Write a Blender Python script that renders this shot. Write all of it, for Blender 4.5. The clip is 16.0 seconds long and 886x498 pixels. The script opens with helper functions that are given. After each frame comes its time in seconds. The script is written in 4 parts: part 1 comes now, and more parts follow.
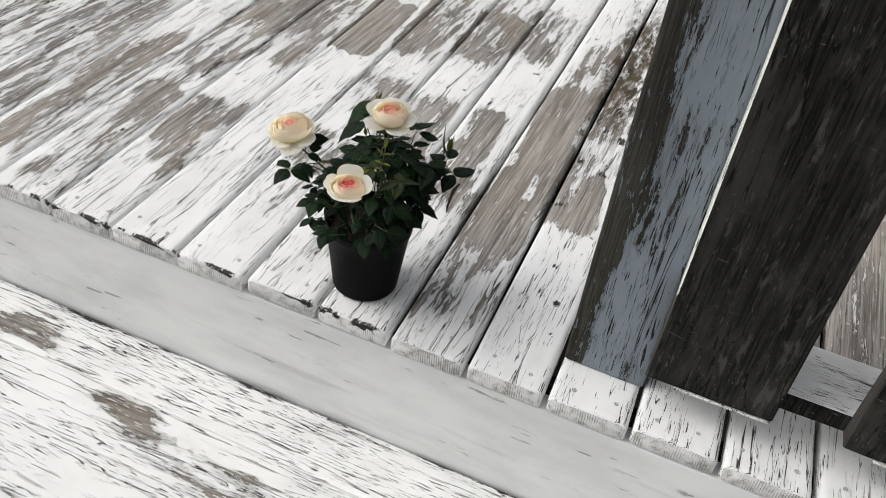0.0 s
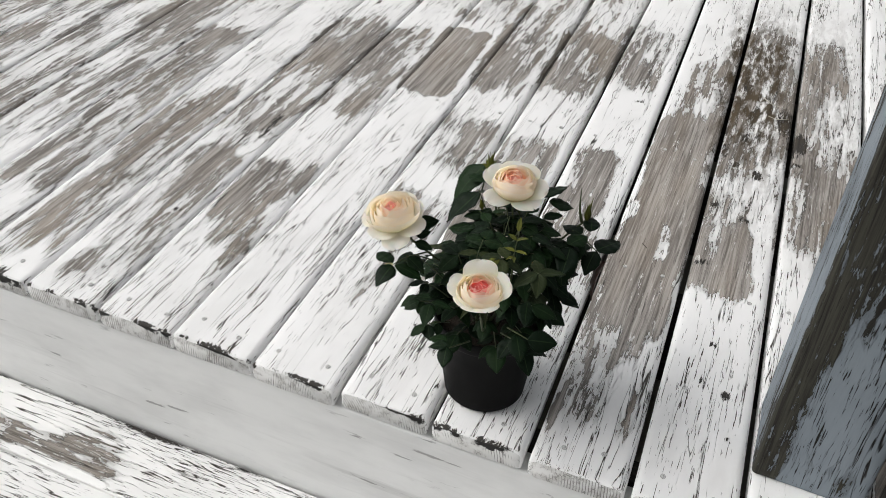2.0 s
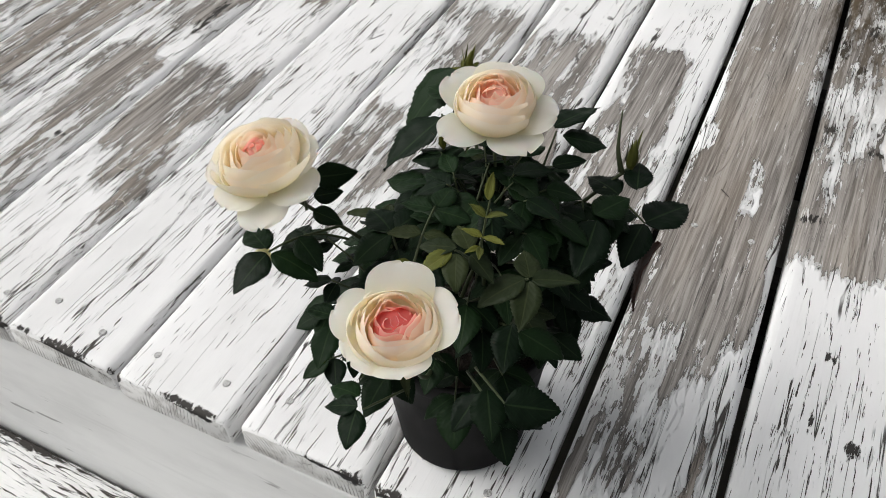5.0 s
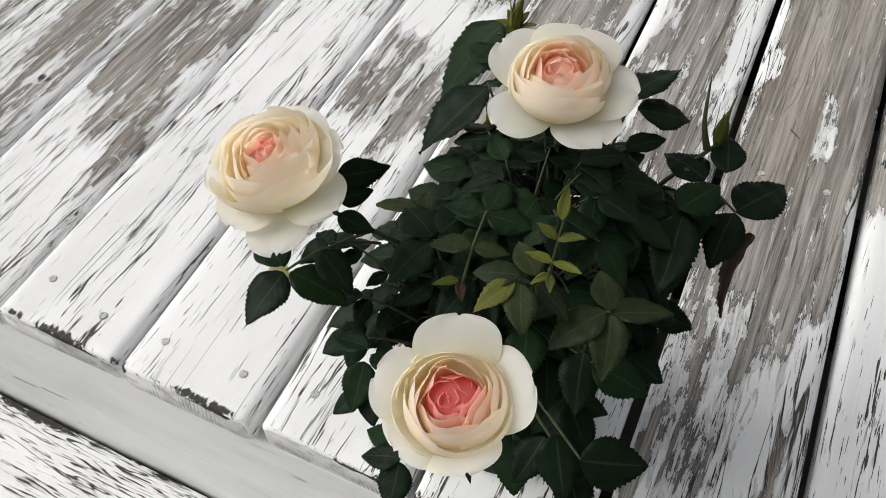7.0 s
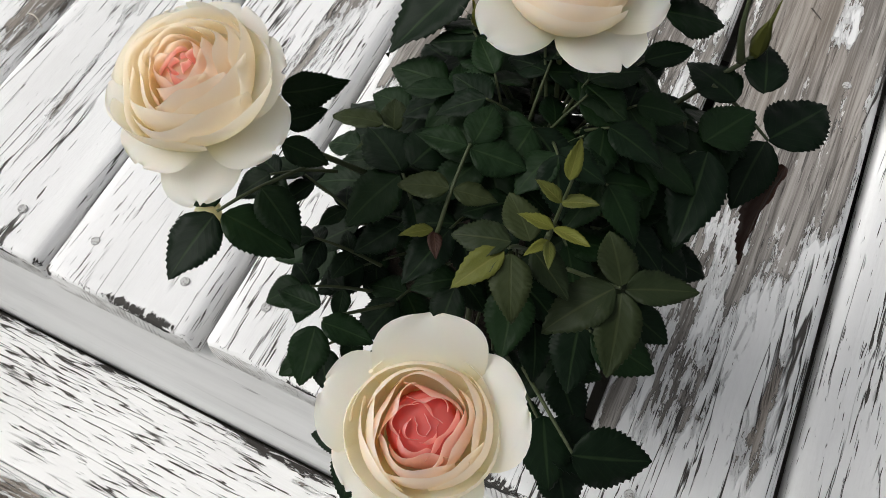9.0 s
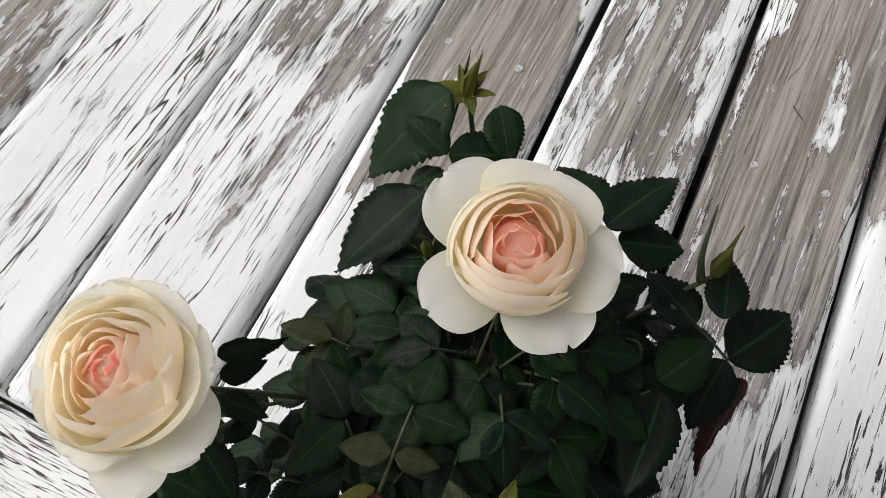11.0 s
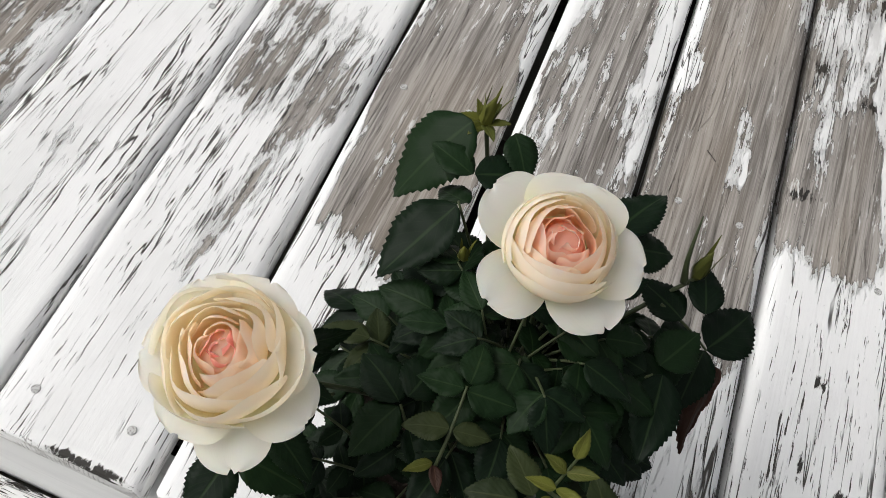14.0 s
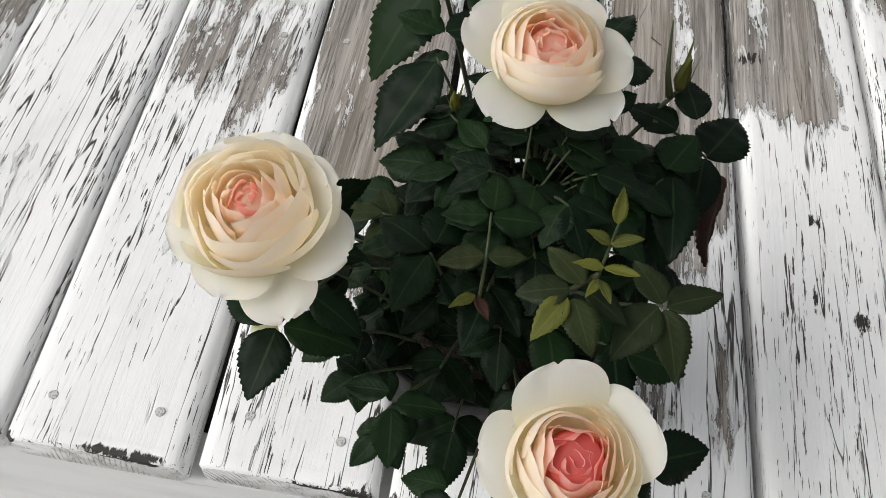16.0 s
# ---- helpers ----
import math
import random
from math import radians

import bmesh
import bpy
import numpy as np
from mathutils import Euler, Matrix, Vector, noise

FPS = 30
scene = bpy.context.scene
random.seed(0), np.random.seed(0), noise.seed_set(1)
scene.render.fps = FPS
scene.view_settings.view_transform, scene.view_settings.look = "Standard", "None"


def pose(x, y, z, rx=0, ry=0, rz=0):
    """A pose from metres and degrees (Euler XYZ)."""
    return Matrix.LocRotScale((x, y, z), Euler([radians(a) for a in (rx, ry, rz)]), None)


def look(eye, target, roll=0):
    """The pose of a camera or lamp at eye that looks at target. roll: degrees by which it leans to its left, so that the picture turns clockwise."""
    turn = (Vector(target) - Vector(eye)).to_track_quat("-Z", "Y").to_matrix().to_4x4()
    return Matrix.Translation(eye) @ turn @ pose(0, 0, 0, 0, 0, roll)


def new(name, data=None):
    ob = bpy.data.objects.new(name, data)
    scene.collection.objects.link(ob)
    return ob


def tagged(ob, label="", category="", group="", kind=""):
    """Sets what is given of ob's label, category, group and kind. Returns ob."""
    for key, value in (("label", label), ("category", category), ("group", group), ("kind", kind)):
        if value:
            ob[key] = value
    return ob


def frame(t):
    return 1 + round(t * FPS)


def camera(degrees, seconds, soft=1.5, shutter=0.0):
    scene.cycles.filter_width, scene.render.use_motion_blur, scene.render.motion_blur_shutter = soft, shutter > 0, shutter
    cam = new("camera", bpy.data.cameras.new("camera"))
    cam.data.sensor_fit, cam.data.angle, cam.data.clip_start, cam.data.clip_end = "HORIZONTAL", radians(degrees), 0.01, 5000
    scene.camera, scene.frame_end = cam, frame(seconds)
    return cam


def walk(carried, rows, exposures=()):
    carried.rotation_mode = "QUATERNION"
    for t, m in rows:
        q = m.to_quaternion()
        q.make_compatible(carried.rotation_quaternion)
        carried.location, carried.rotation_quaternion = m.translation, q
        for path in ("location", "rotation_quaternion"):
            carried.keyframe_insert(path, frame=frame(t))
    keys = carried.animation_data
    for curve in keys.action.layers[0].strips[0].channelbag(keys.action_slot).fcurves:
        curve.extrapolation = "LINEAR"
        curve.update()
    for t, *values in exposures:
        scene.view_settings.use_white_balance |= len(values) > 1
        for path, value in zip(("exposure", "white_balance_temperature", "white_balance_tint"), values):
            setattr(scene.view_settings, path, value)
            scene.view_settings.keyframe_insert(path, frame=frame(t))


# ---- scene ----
cam = camera(54.2, 16.0, soft=0.7)
METRES, EYE, TILT, LEAN, TURN = 8.0, 1.5, 0.0, 0.0, 0.0
PATH = [
    (0, (0.542, -0.981, 1.062), (0.069, 0.497, -0.201), 8.3),
    (0.5, (0.493, -0.93, 1.025), (-0.022, 0.539, -0.231), 8.4),
    (1, (0.373, -0.904, 1.008), (-0.026, 0.575, -0.277), 7.4),
    (1.5, (0.318, -0.862, 0.982), (-0.117, 0.622, -0.287), 4.8),
    (2, (0.318, -0.743, 0.948), (-0.26, 0.716, -0.292), 1.9),
    (2.5, (0.386, -0.567, 0.903), (-0.291, 0.818, -0.372), -0.9),
    (3, (0.4, -0.459, 0.832), (-0.305, 0.886, -0.47), -2.1),
    (3.5, (0.36, -0.445, 0.8), (-0.303, 0.885, -0.538), -1.0),
    (4, (0.323, -0.419, 0.768), (-0.35, 0.899, -0.576), -1.2),
    (4.2, (0.312, -0.402, 0.74), (-0.366, 0.928, -0.592), -0.9),
    (6.3, (0.177, -0.238, 0.664), (-0.404, 0.89, -0.881), -1.8),
    (6.5, (0.174, -0.234, 0.661), (-0.403, 0.89, -0.89), -2.0),
    (7, (0.18, -0.225, 0.656), (-0.419, 0.874, -0.904), -3.4),
    (7.5, (0.182, -0.223, 0.66), (-0.421, 0.863, -0.908), -3.9),
    (8, (0.175, -0.201, 0.644), (-0.397, 0.842, -0.964), -3.5),
    (8.1, (0.171, -0.198, 0.627), (-0.379, 0.824, -1.002), -3.2),
    (8.2, (0.166, -0.194, 0.608), (-0.352, 0.812, -1.041), -1.7),
    (10.3, (0.11, -0.043, 0.631), (-0.222, 0.638, -1.22), 0.1),
    (10.5, (0.107, -0.034, 0.638), (-0.239, 0.682, -1.197), 0.4),
    (11, (0.101, -0.021, 0.657), (-0.251, 0.758, -1.151), 2.2),
    (11.5, (0.096, -0.033, 0.665), (-0.237, 0.789, -1.128), 6.2),
    (12, (0.094, -0.031, 0.699), (-0.235, 0.755, -1.11), 5.8),
    (12.5, (0.1, -0.045, 0.711), (-0.233, 0.766, -1.086), 6.3),
    (13, (0.093, -0.062, 0.737), (-0.216, 0.794, -1.044), 8.3),
    (13.5, (0.066, -0.073, 0.723), (-0.153, 0.857, -1.034), 13.3),
    (14, (0.043, -0.101, 0.691), (-0.09, 0.903, -1.034), 16.6),
    (14.5, (0.072, -0.106, 0.671), (-0.111, 0.886, -1.056), 11.8),
    (15, (0.101, -0.088, 0.669), (-0.112, 0.859, -1.079), 6.2),
    (15.5, (0.055, -0.115, 0.634), (0.005, 0.877, -1.102), 11.2),
    (16, (0.046, -0.185, 0.641), (-0.022, 0.898, -1.039), 6.5),
]
walk(cam, [(t, look(eye, target, roll)) for t, eye, target, roll in PATH])



# ---- sky and light: bright overcast, a broad soft sun from the left ----
world = bpy.data.worlds.new("overcast_sky")
scene.world = world
world.use_nodes = True
wt = world.node_tree
sky = wt.nodes.new("ShaderNodeTexSky")
sky.sky_type, sky.sun_disc = "NISHITA", False
sky.sun_elevation, sky.sun_rotation = radians(46), radians(-108)
sky.air_density, sky.dust_density, sky.ozone_density = 1.0, 6.0, 1.0
pale = wt.nodes.new("ShaderNodeHueSaturation")
pale.inputs["Saturation"].default_value = 0.12
wt.links.new(sky.outputs[0], pale.inputs["Color"])
wt.links.new(pale.outputs[0], wt.nodes["Background"].inputs["Color"])
wt.nodes["Background"].inputs["Strength"].default_value = 0.118
sun_data = bpy.data.lights.new("sun", "SUN")
sun_data.energy, sun_data.angle, sun_data.color = 0.95, radians(46), (1.0, 0.97, 0.925)
sun = new("sun", sun_data)
sun.matrix_world = look((-5.4, -1.8, 6.0), (0, 0, 0))


# ---- materials ----
class Nodes:
    """Short hand for building one node material."""

    def __init__(self, name):
        self.mat = bpy.data.materials.new(name)
        self.mat.use_nodes = True
        self.t = self.mat.node_tree
        self.b = self.t.nodes["Principled BSDF"]
        self.b.inputs["Specular IOR Level"].default_value = 0.3

    def node(self, kind, operation=None, interpolation_type=None, data_type=None, blend_type=None, noise_dimensions=None, attribute_name=None, wave_type=None, rings_direction=None, feature=None):
        n = self.t.nodes.new(kind)
        if operation:
            n.operation = operation
        if interpolation_type:
            n.interpolation_type = interpolation_type
        if data_type:
            n.data_type = data_type
        if blend_type:
            n.blend_type = blend_type
        if noise_dimensions:
            n.noise_dimensions = noise_dimensions
        if attribute_name:
            n.attribute_name = attribute_name
        if wave_type:
            n.wave_type = wave_type
        if rings_direction:
            n.rings_direction = rings_direction
        if feature:
            n.feature = feature
        return n

    def put(self, value, socket):
        if hasattr(value, "is_output"):
            self.t.links.new(value, socket)
        else:
            socket.default_value = value

    def math(self, op, a, b=0.0, c=0.0):
        n = self.node("ShaderNodeMath", operation=op)
        for value, socket in zip((a, b, c), n.inputs):
            self.put(value, socket)
        return n.outputs[0]

    def ramp(self, value, lo, hi, a=0.0, b=1.0):
        n = self.node("ShaderNodeMapRange", interpolation_type="SMOOTHSTEP")
        for v, socket in zip((value, lo, hi, a, b), n.inputs):
            self.put(v, socket)
        return n.outputs[0]

    def mix(self, f, a, b, blend="MIX"):
        n = self.node("ShaderNodeMix", data_type="RGBA", blend_type=blend)
        for value, k in ((f, 0), (a, 6), (b, 7)):
            self.put((*value, 1) if isinstance(value, tuple) else value, n.inputs[k])
        return n.outputs[2]

    def place(self, scale, shift=None):
        where = self.node("ShaderNodeTexCoord").outputs["Object"]
        n = self.node("ShaderNodeVectorMath", operation="MULTIPLY")
        self.put(where, n.inputs[0])
        n.inputs[1].default_value = scale
        return n.outputs[0]

    def noise(self, scale, detail=4.0, rough=0.55, distortion=0.0, vector=None):
        """Noise stretched by scale (cycles a metre along x, y, z), different on every object."""
        n = self.node("ShaderNodeTexNoise", noise_dimensions="4D")
        self.put(vector or self.place(scale), n.inputs["Vector"])
        self.put(self.chance(97.0), n.inputs["W"])
        n.inputs["Scale"].default_value = 1.0
        n.inputs["Detail"].default_value, n.inputs["Roughness"].default_value = detail, rough
        n.inputs["Distortion"].default_value = distortion
        return n.outputs["Fac"]

    def chance(self, times=1.0):
        return self.math("MULTIPLY", self.node("ShaderNodeObjectInfo").outputs["Random"], times)

    def attr(self, name):
        return self.node("ShaderNodeAttribute", attribute_name=name).outputs["Fac"]

    def done(self, colour, rough, height=None, strength=0.5, depth=0.001):
        self.put((*colour, 1) if isinstance(colour, tuple) else colour, self.b.inputs["Base Color"])
        self.put(rough, self.b.inputs["Roughness"])
        if height is not None:
            n = self.node("ShaderNodeBump")
            n.inputs["Strength"].default_value, n.inputs["Distance"].default_value = strength, depth
            self.put(height, n.inputs["Height"])
            self.t.links.new(n.outputs[0], self.b.inputs["Normal"])
        return self.mat


def peeling_paint(name, paint, paint_dirty, wood_light, wood_dark, along="y", bare=0.33, cracks=1.0):
    """Old brittle paint that flakes off weathered boards along the grain."""
    m = Nodes(name)

    def g(a, b):
        return {"x": (b, a, a), "y": (a, b, a), "z": (a, a, b)}[along]

    fibre = m.noise(g(420, 14), 4, 0.65)
    streak = m.noise(g(60, 7.0), 7, 0.66, 0.3)
    patch = m.noise(g(15, 3.6), 5, 0.58, 0.5)
    chip = m.noise(g(190, 48), 6, 0.70, 0.4)
    wear, rot = m.attr("wear"), m.attr("rot")
    level = m.math("ADD", m.math("MULTIPLY", m.math("SUBTRACT", streak, 0.5), 1.2), m.math("MULTIPLY", m.math("SUBTRACT", patch, 0.5), 0.95))
    level = m.math("ADD", level, m.math("MULTIPLY", m.math("SUBTRACT", chip, 0.5), 0.62))
    level = m.math("ADD", level, m.math("MULTIPLY", m.math("SUBTRACT", fibre, 0.5), 0.22))
    level = m.math("ADD", level, wear)
    gone = m.ramp(level, bare - 0.007, bare + 0.007)
    # hairline splits in the paint
    zone = m.ramp(m.noise(g(12, 3.0), 3, 0.5), 0.40, 0.60)
    split = m.noise(g(52, 2.6), 4, 0.5, 0.8)
    near = m.math("ABSOLUTE", m.math("SUBTRACT", split, 0.5))
    where = m.ramp(m.noise(g(40, 7), 2, 0.5), 0.46, 0.54)
    slit = m.math("MULTIPLY", m.ramp(near, 0.003, 0.011, 1.0, 0.0), where)
    tick = m.ramp(m.math("ADD", m.noise(g(480, 26), 3, 0.55, 0.7), m.math("MULTIPLY", zone, 0.11)), 0.70, 0.72)
    slit = m.math("MULTIPLY", m.math("MAXIMUM", slit, tick), cracks)
    # wood
    grain = m.noise(g(210, 5.0), 7, 0.72, 0.7)
    broad = m.noise(g(30, 2.0), 3, 0.5)
    wood = m.mix(m.ramp(m.math("ADD", m.math("MULTIPLY", grain, 0.75), m.math("MULTIPLY", broad, 0.25)), 0.40, 0.60), wood_dark, wood_light)
    check = m.ramp(m.noise(g(240, 11), 5, 0.65, 0.5), 0.60, 0.65)
    wood = m.mix(m.math("MULTIPLY", check, 0.7), wood, tuple(0.25 * c for c in wood_dark))
    wood = m.mix(m.ramp(m.noise(g(9, 2.5), 3, 0.5), 0.45, 0.7, 0.0, 0.25), wood, tuple(c * k for c, k in zip(wood_light, (0.95, 0.82, 0.66))))
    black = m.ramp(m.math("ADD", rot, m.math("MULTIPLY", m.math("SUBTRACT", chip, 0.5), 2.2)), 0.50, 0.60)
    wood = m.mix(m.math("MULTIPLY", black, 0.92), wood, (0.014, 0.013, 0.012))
    # thin shadow under lifted flake edges, painted dark into the wood colour
    flake_shade = m.ramp(level, bare + 0.045, bare + 0.004, 0.0, 0.75)
    wood = m.mix(flake_shade, wood, tuple(0.3 * c for c in wood_dark))
    scrap = m.math("MULTIPLY", m.ramp(m.noise(g(170, 20), 5, 0.7, 0.5), 0.60, 0.62), m.ramp(level, bare + 0.36, bare + 0.10, 0.0, 0.8))
    wood = m.mix(scrap, wood, paint_dirty)
    coat = m.mix(m.ramp(m.noise(g(14, 6), 4, 0.6), 0.42, 0.75), paint, paint_dirty)
    coat = m.mix(slit, coat, tuple(0.45 * c for c in wood_dark))
    colour = m.mix(m.math("MAXIMUM", gone, black), coat, wood)
    soil = m.math("MULTIPLY", m.attr("dirt"), m.ramp(m.noise(g(55, 14), 5, 0.7), 0.40, 0.60))
    colour = m.mix(soil, colour, (0.080, 0.060, 0.036))
    rim = m.ramp(level, bare - 0.10, bare - 0.012, 0.0, 0.45)
    height = m.math("ADD", m.math("SUBTRACT", 1.0, gone), m.math("ADD", m.math("MULTIPLY", grain, 0.28), rim))
    height = m.math("SUBTRACT", height, m.math("MULTIPLY", m.math("MAXIMUM", slit, black), 0.8))
    return m.done(colour, m.ramp(gone, 0, 1, 0.62, 0.85), height, 1.0, 0.0024)


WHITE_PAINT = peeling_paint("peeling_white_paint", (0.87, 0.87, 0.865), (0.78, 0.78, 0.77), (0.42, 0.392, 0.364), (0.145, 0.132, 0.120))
STEP_PAINT = peeling_paint("peeling_step_paint", (0.87, 0.87, 0.855), (0.78, 0.78, 0.765), (0.34, 0.31, 0.28), (0.14, 0.125, 0.11), along="x", bare=0.33)
RAIL_PAINT = peeling_paint("peeling_rail_paint", (0.80, 0.80, 0.79), (0.62, 0.62, 0.60), (0.26, 0.24, 0.22), (0.10, 0.09, 0.08), along="x", bare=0.30)
BLUE_PAINT = peeling_paint("flaking_blue_paint", (0.235, 0.272, 0.305), (0.18, 0.21, 0.24), (0.060, 0.058, 0.046), (0.015, 0.014, 0.012), along="z", bare=0.16)
PICKET_PAINT = peeling_paint("picket_edge_paint", (0.80, 0.80, 0.77), (0.66, 0.66, 0.62), (0.10, 0.09, 0.08), (0.02, 0.018, 0.016), along="z", bare=0.20)


def end_grain_material():
    m = Nodes("painted_end_grain")
    where = m.place((1, 1, 1))
    shift = m.node("ShaderNodeVectorMath", operation="ADD")
    m.put(where, shift.inputs[0])
    spread = m.node("ShaderNodeCombineXYZ")
    m.put(m.chance(0.4), spread.inputs[0])
    spread.inputs[2].default_value = 0.05
    m.put(spread.outputs[0], shift.inputs[1])
    rings = m.node("ShaderNodeTexWave", wave_type="RINGS", rings_direction="Y")
    m.put(shift.outputs[0], rings.inputs["Vector"])
    rings.inputs["Scale"].default_value, rings.inputs["Distortion"].default_value = 75.0, 1.5
    rings.inputs["Detail"].default_value, rings.inputs["Detail Scale"].default_value = 2.0, 30.0
    cell = m.node("ShaderNodeTexVoronoi", feature="DISTANCE_TO_EDGE")
    m.put(m.place((210, 90, 70)), cell.inputs["Vector"])
    cell.inputs["Scale"].default_value = 1.0
    check = m.ramp(cell.outputs["Distance"], 0.015, 0.06, 0.7, 0.0)
    blot = m.noise((60, 60, 60), 4, 0.6)
    ring = m.ramp(rings.outputs["Fac"], 0.3, 0.0, 0.0, 0.9)
    lines = m.math("MAXIMUM", m.math("MULTIPLY", check, m.ramp(blot, 0.46, 0.58)), m.math("MULTIPLY", ring, m.ramp(m.noise((30, 30, 30), 2), 0.45, 0.6)))
    coat = m.mix(m.ramp(blot, 0.4, 0.7), (0.74, 0.74, 0.73), (0.52, 0.51, 0.49))
    colour = m.mix(m.math("MULTIPLY", lines, 0.8), coat, (0.09, 0.085, 0.08))
    black = m.ramp(m.math("ADD", m.attr("rot"), m.math("MULTIPLY", m.math("SUBTRACT", blot, 0.5), 1.2)), 0.42, 0.56)
    colour = m.mix(black, colour, (0.02, 0.019, 0.018))
    return m.done(colour, 0.75, m.math("SUBTRACT", 1.0, m.math("MAXIMUM", lines, black)), 0.6, 0.001)


END_GRAIN = end_grain_material()


def riser_material():
    m = Nodes("worn_grey_white_riser_paint")
    streak = m.noise((2.5, 60, 45), 5, 0.6)
    cloud = m.noise((5, 5, 14), 4, 0.6)
    hair = m.noise((8, 200, 260), 3, 0.6)
    colour = m.mix(m.ramp(cloud, 0.35, 0.7), (0.78, 0.785, 0.775), (0.66, 0.665, 0.655))
    colour = m.mix(m.ramp(streak, 0.55, 0.75, 0.0, 0.5), colour, (0.42, 0.42, 0.41))
    nick = m.math("MULTIPLY", m.ramp(m.noise((11, 200, 70), 4, 0.6), 0.62, 0.67), m.ramp(cloud, 0.45, 0.55))
    colour = m.mix(m.math("MULTIPLY", nick, 0.7), colour, (0.20, 0.195, 0.19))
    return m.done(colour, 0.6, m.math("ADD", m.math("MULTIPLY", hair, 0.6), m.math("MULTIPLY", nick, -0.6)), 0.35, 0.0006)


RISER = riser_material()


def dark_wood_material():
    m = Nodes("black_weathered_wood")
    m.b.inputs["Specular IOR Level"].default_value = 0.12
    grain = m.noise((230, 230, 7), 6, 0.72, 0.3)
    cloud = m.noise((24, 24, 7), 5, 0.62)
    pale = m.noise((60, 60, 11), 6, 0.68, 0.6)
    scratch = m.noise((16, 16, 110), 5, 0.65, 1.0)
    colour = m.mix(m.ramp(grain, 0.38, 0.62), (0.0055, 0.0053, 0.0048), (0.028, 0.027, 0.024))
    colour = m.mix(m.ramp(cloud, 0.46, 0.66, 0.0, 0.75), colour, (0.048, 0.046, 0.041))
    colour = m.mix(m.ramp(pale, 0.54, 0.64, 0.0, 0.6), colour, (0.095, 0.092, 0.085))
    fleck = m.noise((330, 330, 60), 4, 0.65, 0.4)
    colour = m.mix(m.ramp(fleck, 0.62, 0.68, 0.0, 0.55), colour, (0.15, 0.145, 0.135))
    colour = m.mix(m.ramp(scratch, 0.645, 0.70, 0.0, 0.6), colour, (0.17, 0.165, 0.155))
    split = m.ramp(m.math("ABSOLUTE", m.math("SUBTRACT", m.noise((26, 26, 2.2), 4, 0.5, 0.8), 0.5)), 0.002, 0.008, 0.9, 0.0)
    colour = m.mix(split, colour, (0.003, 0.003, 0.003))
    return m.done(colour, 0.85, grain, 0.7, 0.0015)


DARK_WOOD = dark_wood_material()


def plain_wood(name, light, dark, along="x"):
    m = Nodes(name)
    s = {"x": (5, 180, 180), "y": (180, 5, 180), "z": (180, 180, 5)}[along]
    grain = m.noise(s, 6, 0.7)
    return m.done(m.mix(m.ramp(grain, 0.3, 0.7), dark, light), 0.85, grain, 0.5, 0.001)


# joists are hidden below; their near-black colour keeps the plank gaps dark
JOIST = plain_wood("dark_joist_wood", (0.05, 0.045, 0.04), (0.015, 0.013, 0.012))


def pot_material():
    m = Nodes("matt_black_plastic")
    m.b.inputs["Specular IOR Level"].default_value = 0.05
    fine = m.noise((900, 900, 900), 2)
    dust = m.noise((30, 30, 14), 4)
    return m.done(m.mix(m.ramp(dust, 0.45, 0.75), (0.004, 0.004, 0.0042), (0.008, 0.008, 0.008)), m.ramp(dust, 0.3, 0.7, 0.45, 0.6), fine, 0.08, 0.0004)


POT = pot_material()
soil_nodes = Nodes("dark_potting_soil")
SOIL = soil_nodes.done(soil_nodes.mix(soil_nodes.noise((300, 300, 300), 4), (0.006, 0.005, 0.004), (0.035, 0.026, 0.018)), 0.95, soil_nodes.noise((220, 220, 220), 4), 1.0, 0.004)


def leaf_material(name, body, deep, vein, rough=0.5):
    m = Nodes(name)
    uv = m.node("ShaderNodeSeparateXYZ")
    m.put(m.node("ShaderNodeTexCoord").outputs["UV"], uv.inputs[0])
    side = m.math("ABSOLUTE", m.math("SUBTRACT", uv.outputs[0], 0.5))
    rib = m.ramp(side, 0.012, 0.045, 1.0, 0.0)
    wave = m.math("FRACT", m.math("ADD", m.math("MULTIPLY", uv.outputs[1], 7.0), m.math("MULTIPLY", side, -5.0)))
    lines = m.ramp(m.math("ABSOLUTE", m.math("SUBTRACT", wave, 0.5)), 0.0, 0.07, 0.30, 0.0)
    shade = m.noise((90, 90, 90), 3)
    colour = m.mix(m.ramp(m.math("ADD", m.math("MULTIPLY", shade, 0.5), m.chance(0.5)), 0.25, 0.8), deep, body)
    colour = m.mix(m.math("MULTIPLY", m.math("MAXIMUM", rib, lines), 0.45), colour, vein)
    height = m.math("ADD", m.math("MULTIPLY", m.math("ABSOLUTE", m.math("SUBTRACT", wave, 0.5)), -1.0), m.math("MULTIPLY", rib, -1.0))
    m.b.inputs["Specular IOR Level"].default_value = 0.11
    return m.done(colour, rough, height, 0.16, 0.0008)


LEAF = leaf_material("dark_green_rose_leaf", (0.0080, 0.022, 0.0065), (0.003, 0.009, 0.0038), (0.028, 0.052, 0.019), 0.5)
LEAF_MID = leaf_material("olive_rose_leaf", (0.027, 0.036, 0.013), (0.014, 0.022, 0.009), (0.05, 0.06, 0.024), 0.5)
LEAF_YOUNG = leaf_material("young_yellow_green_leaf", (0.11, 0.118, 0.022), (0.06, 0.07, 0.016), (0.15, 0.14, 0.04), 0.45)
LEAF_BROWN = leaf_material("reddish_brown_leaf", (0.055, 0.026, 0.018), (0.03, 0.016, 0.012), (0.09, 0.05, 0.03), 0.5)
stem_nodes = Nodes("green_stem")
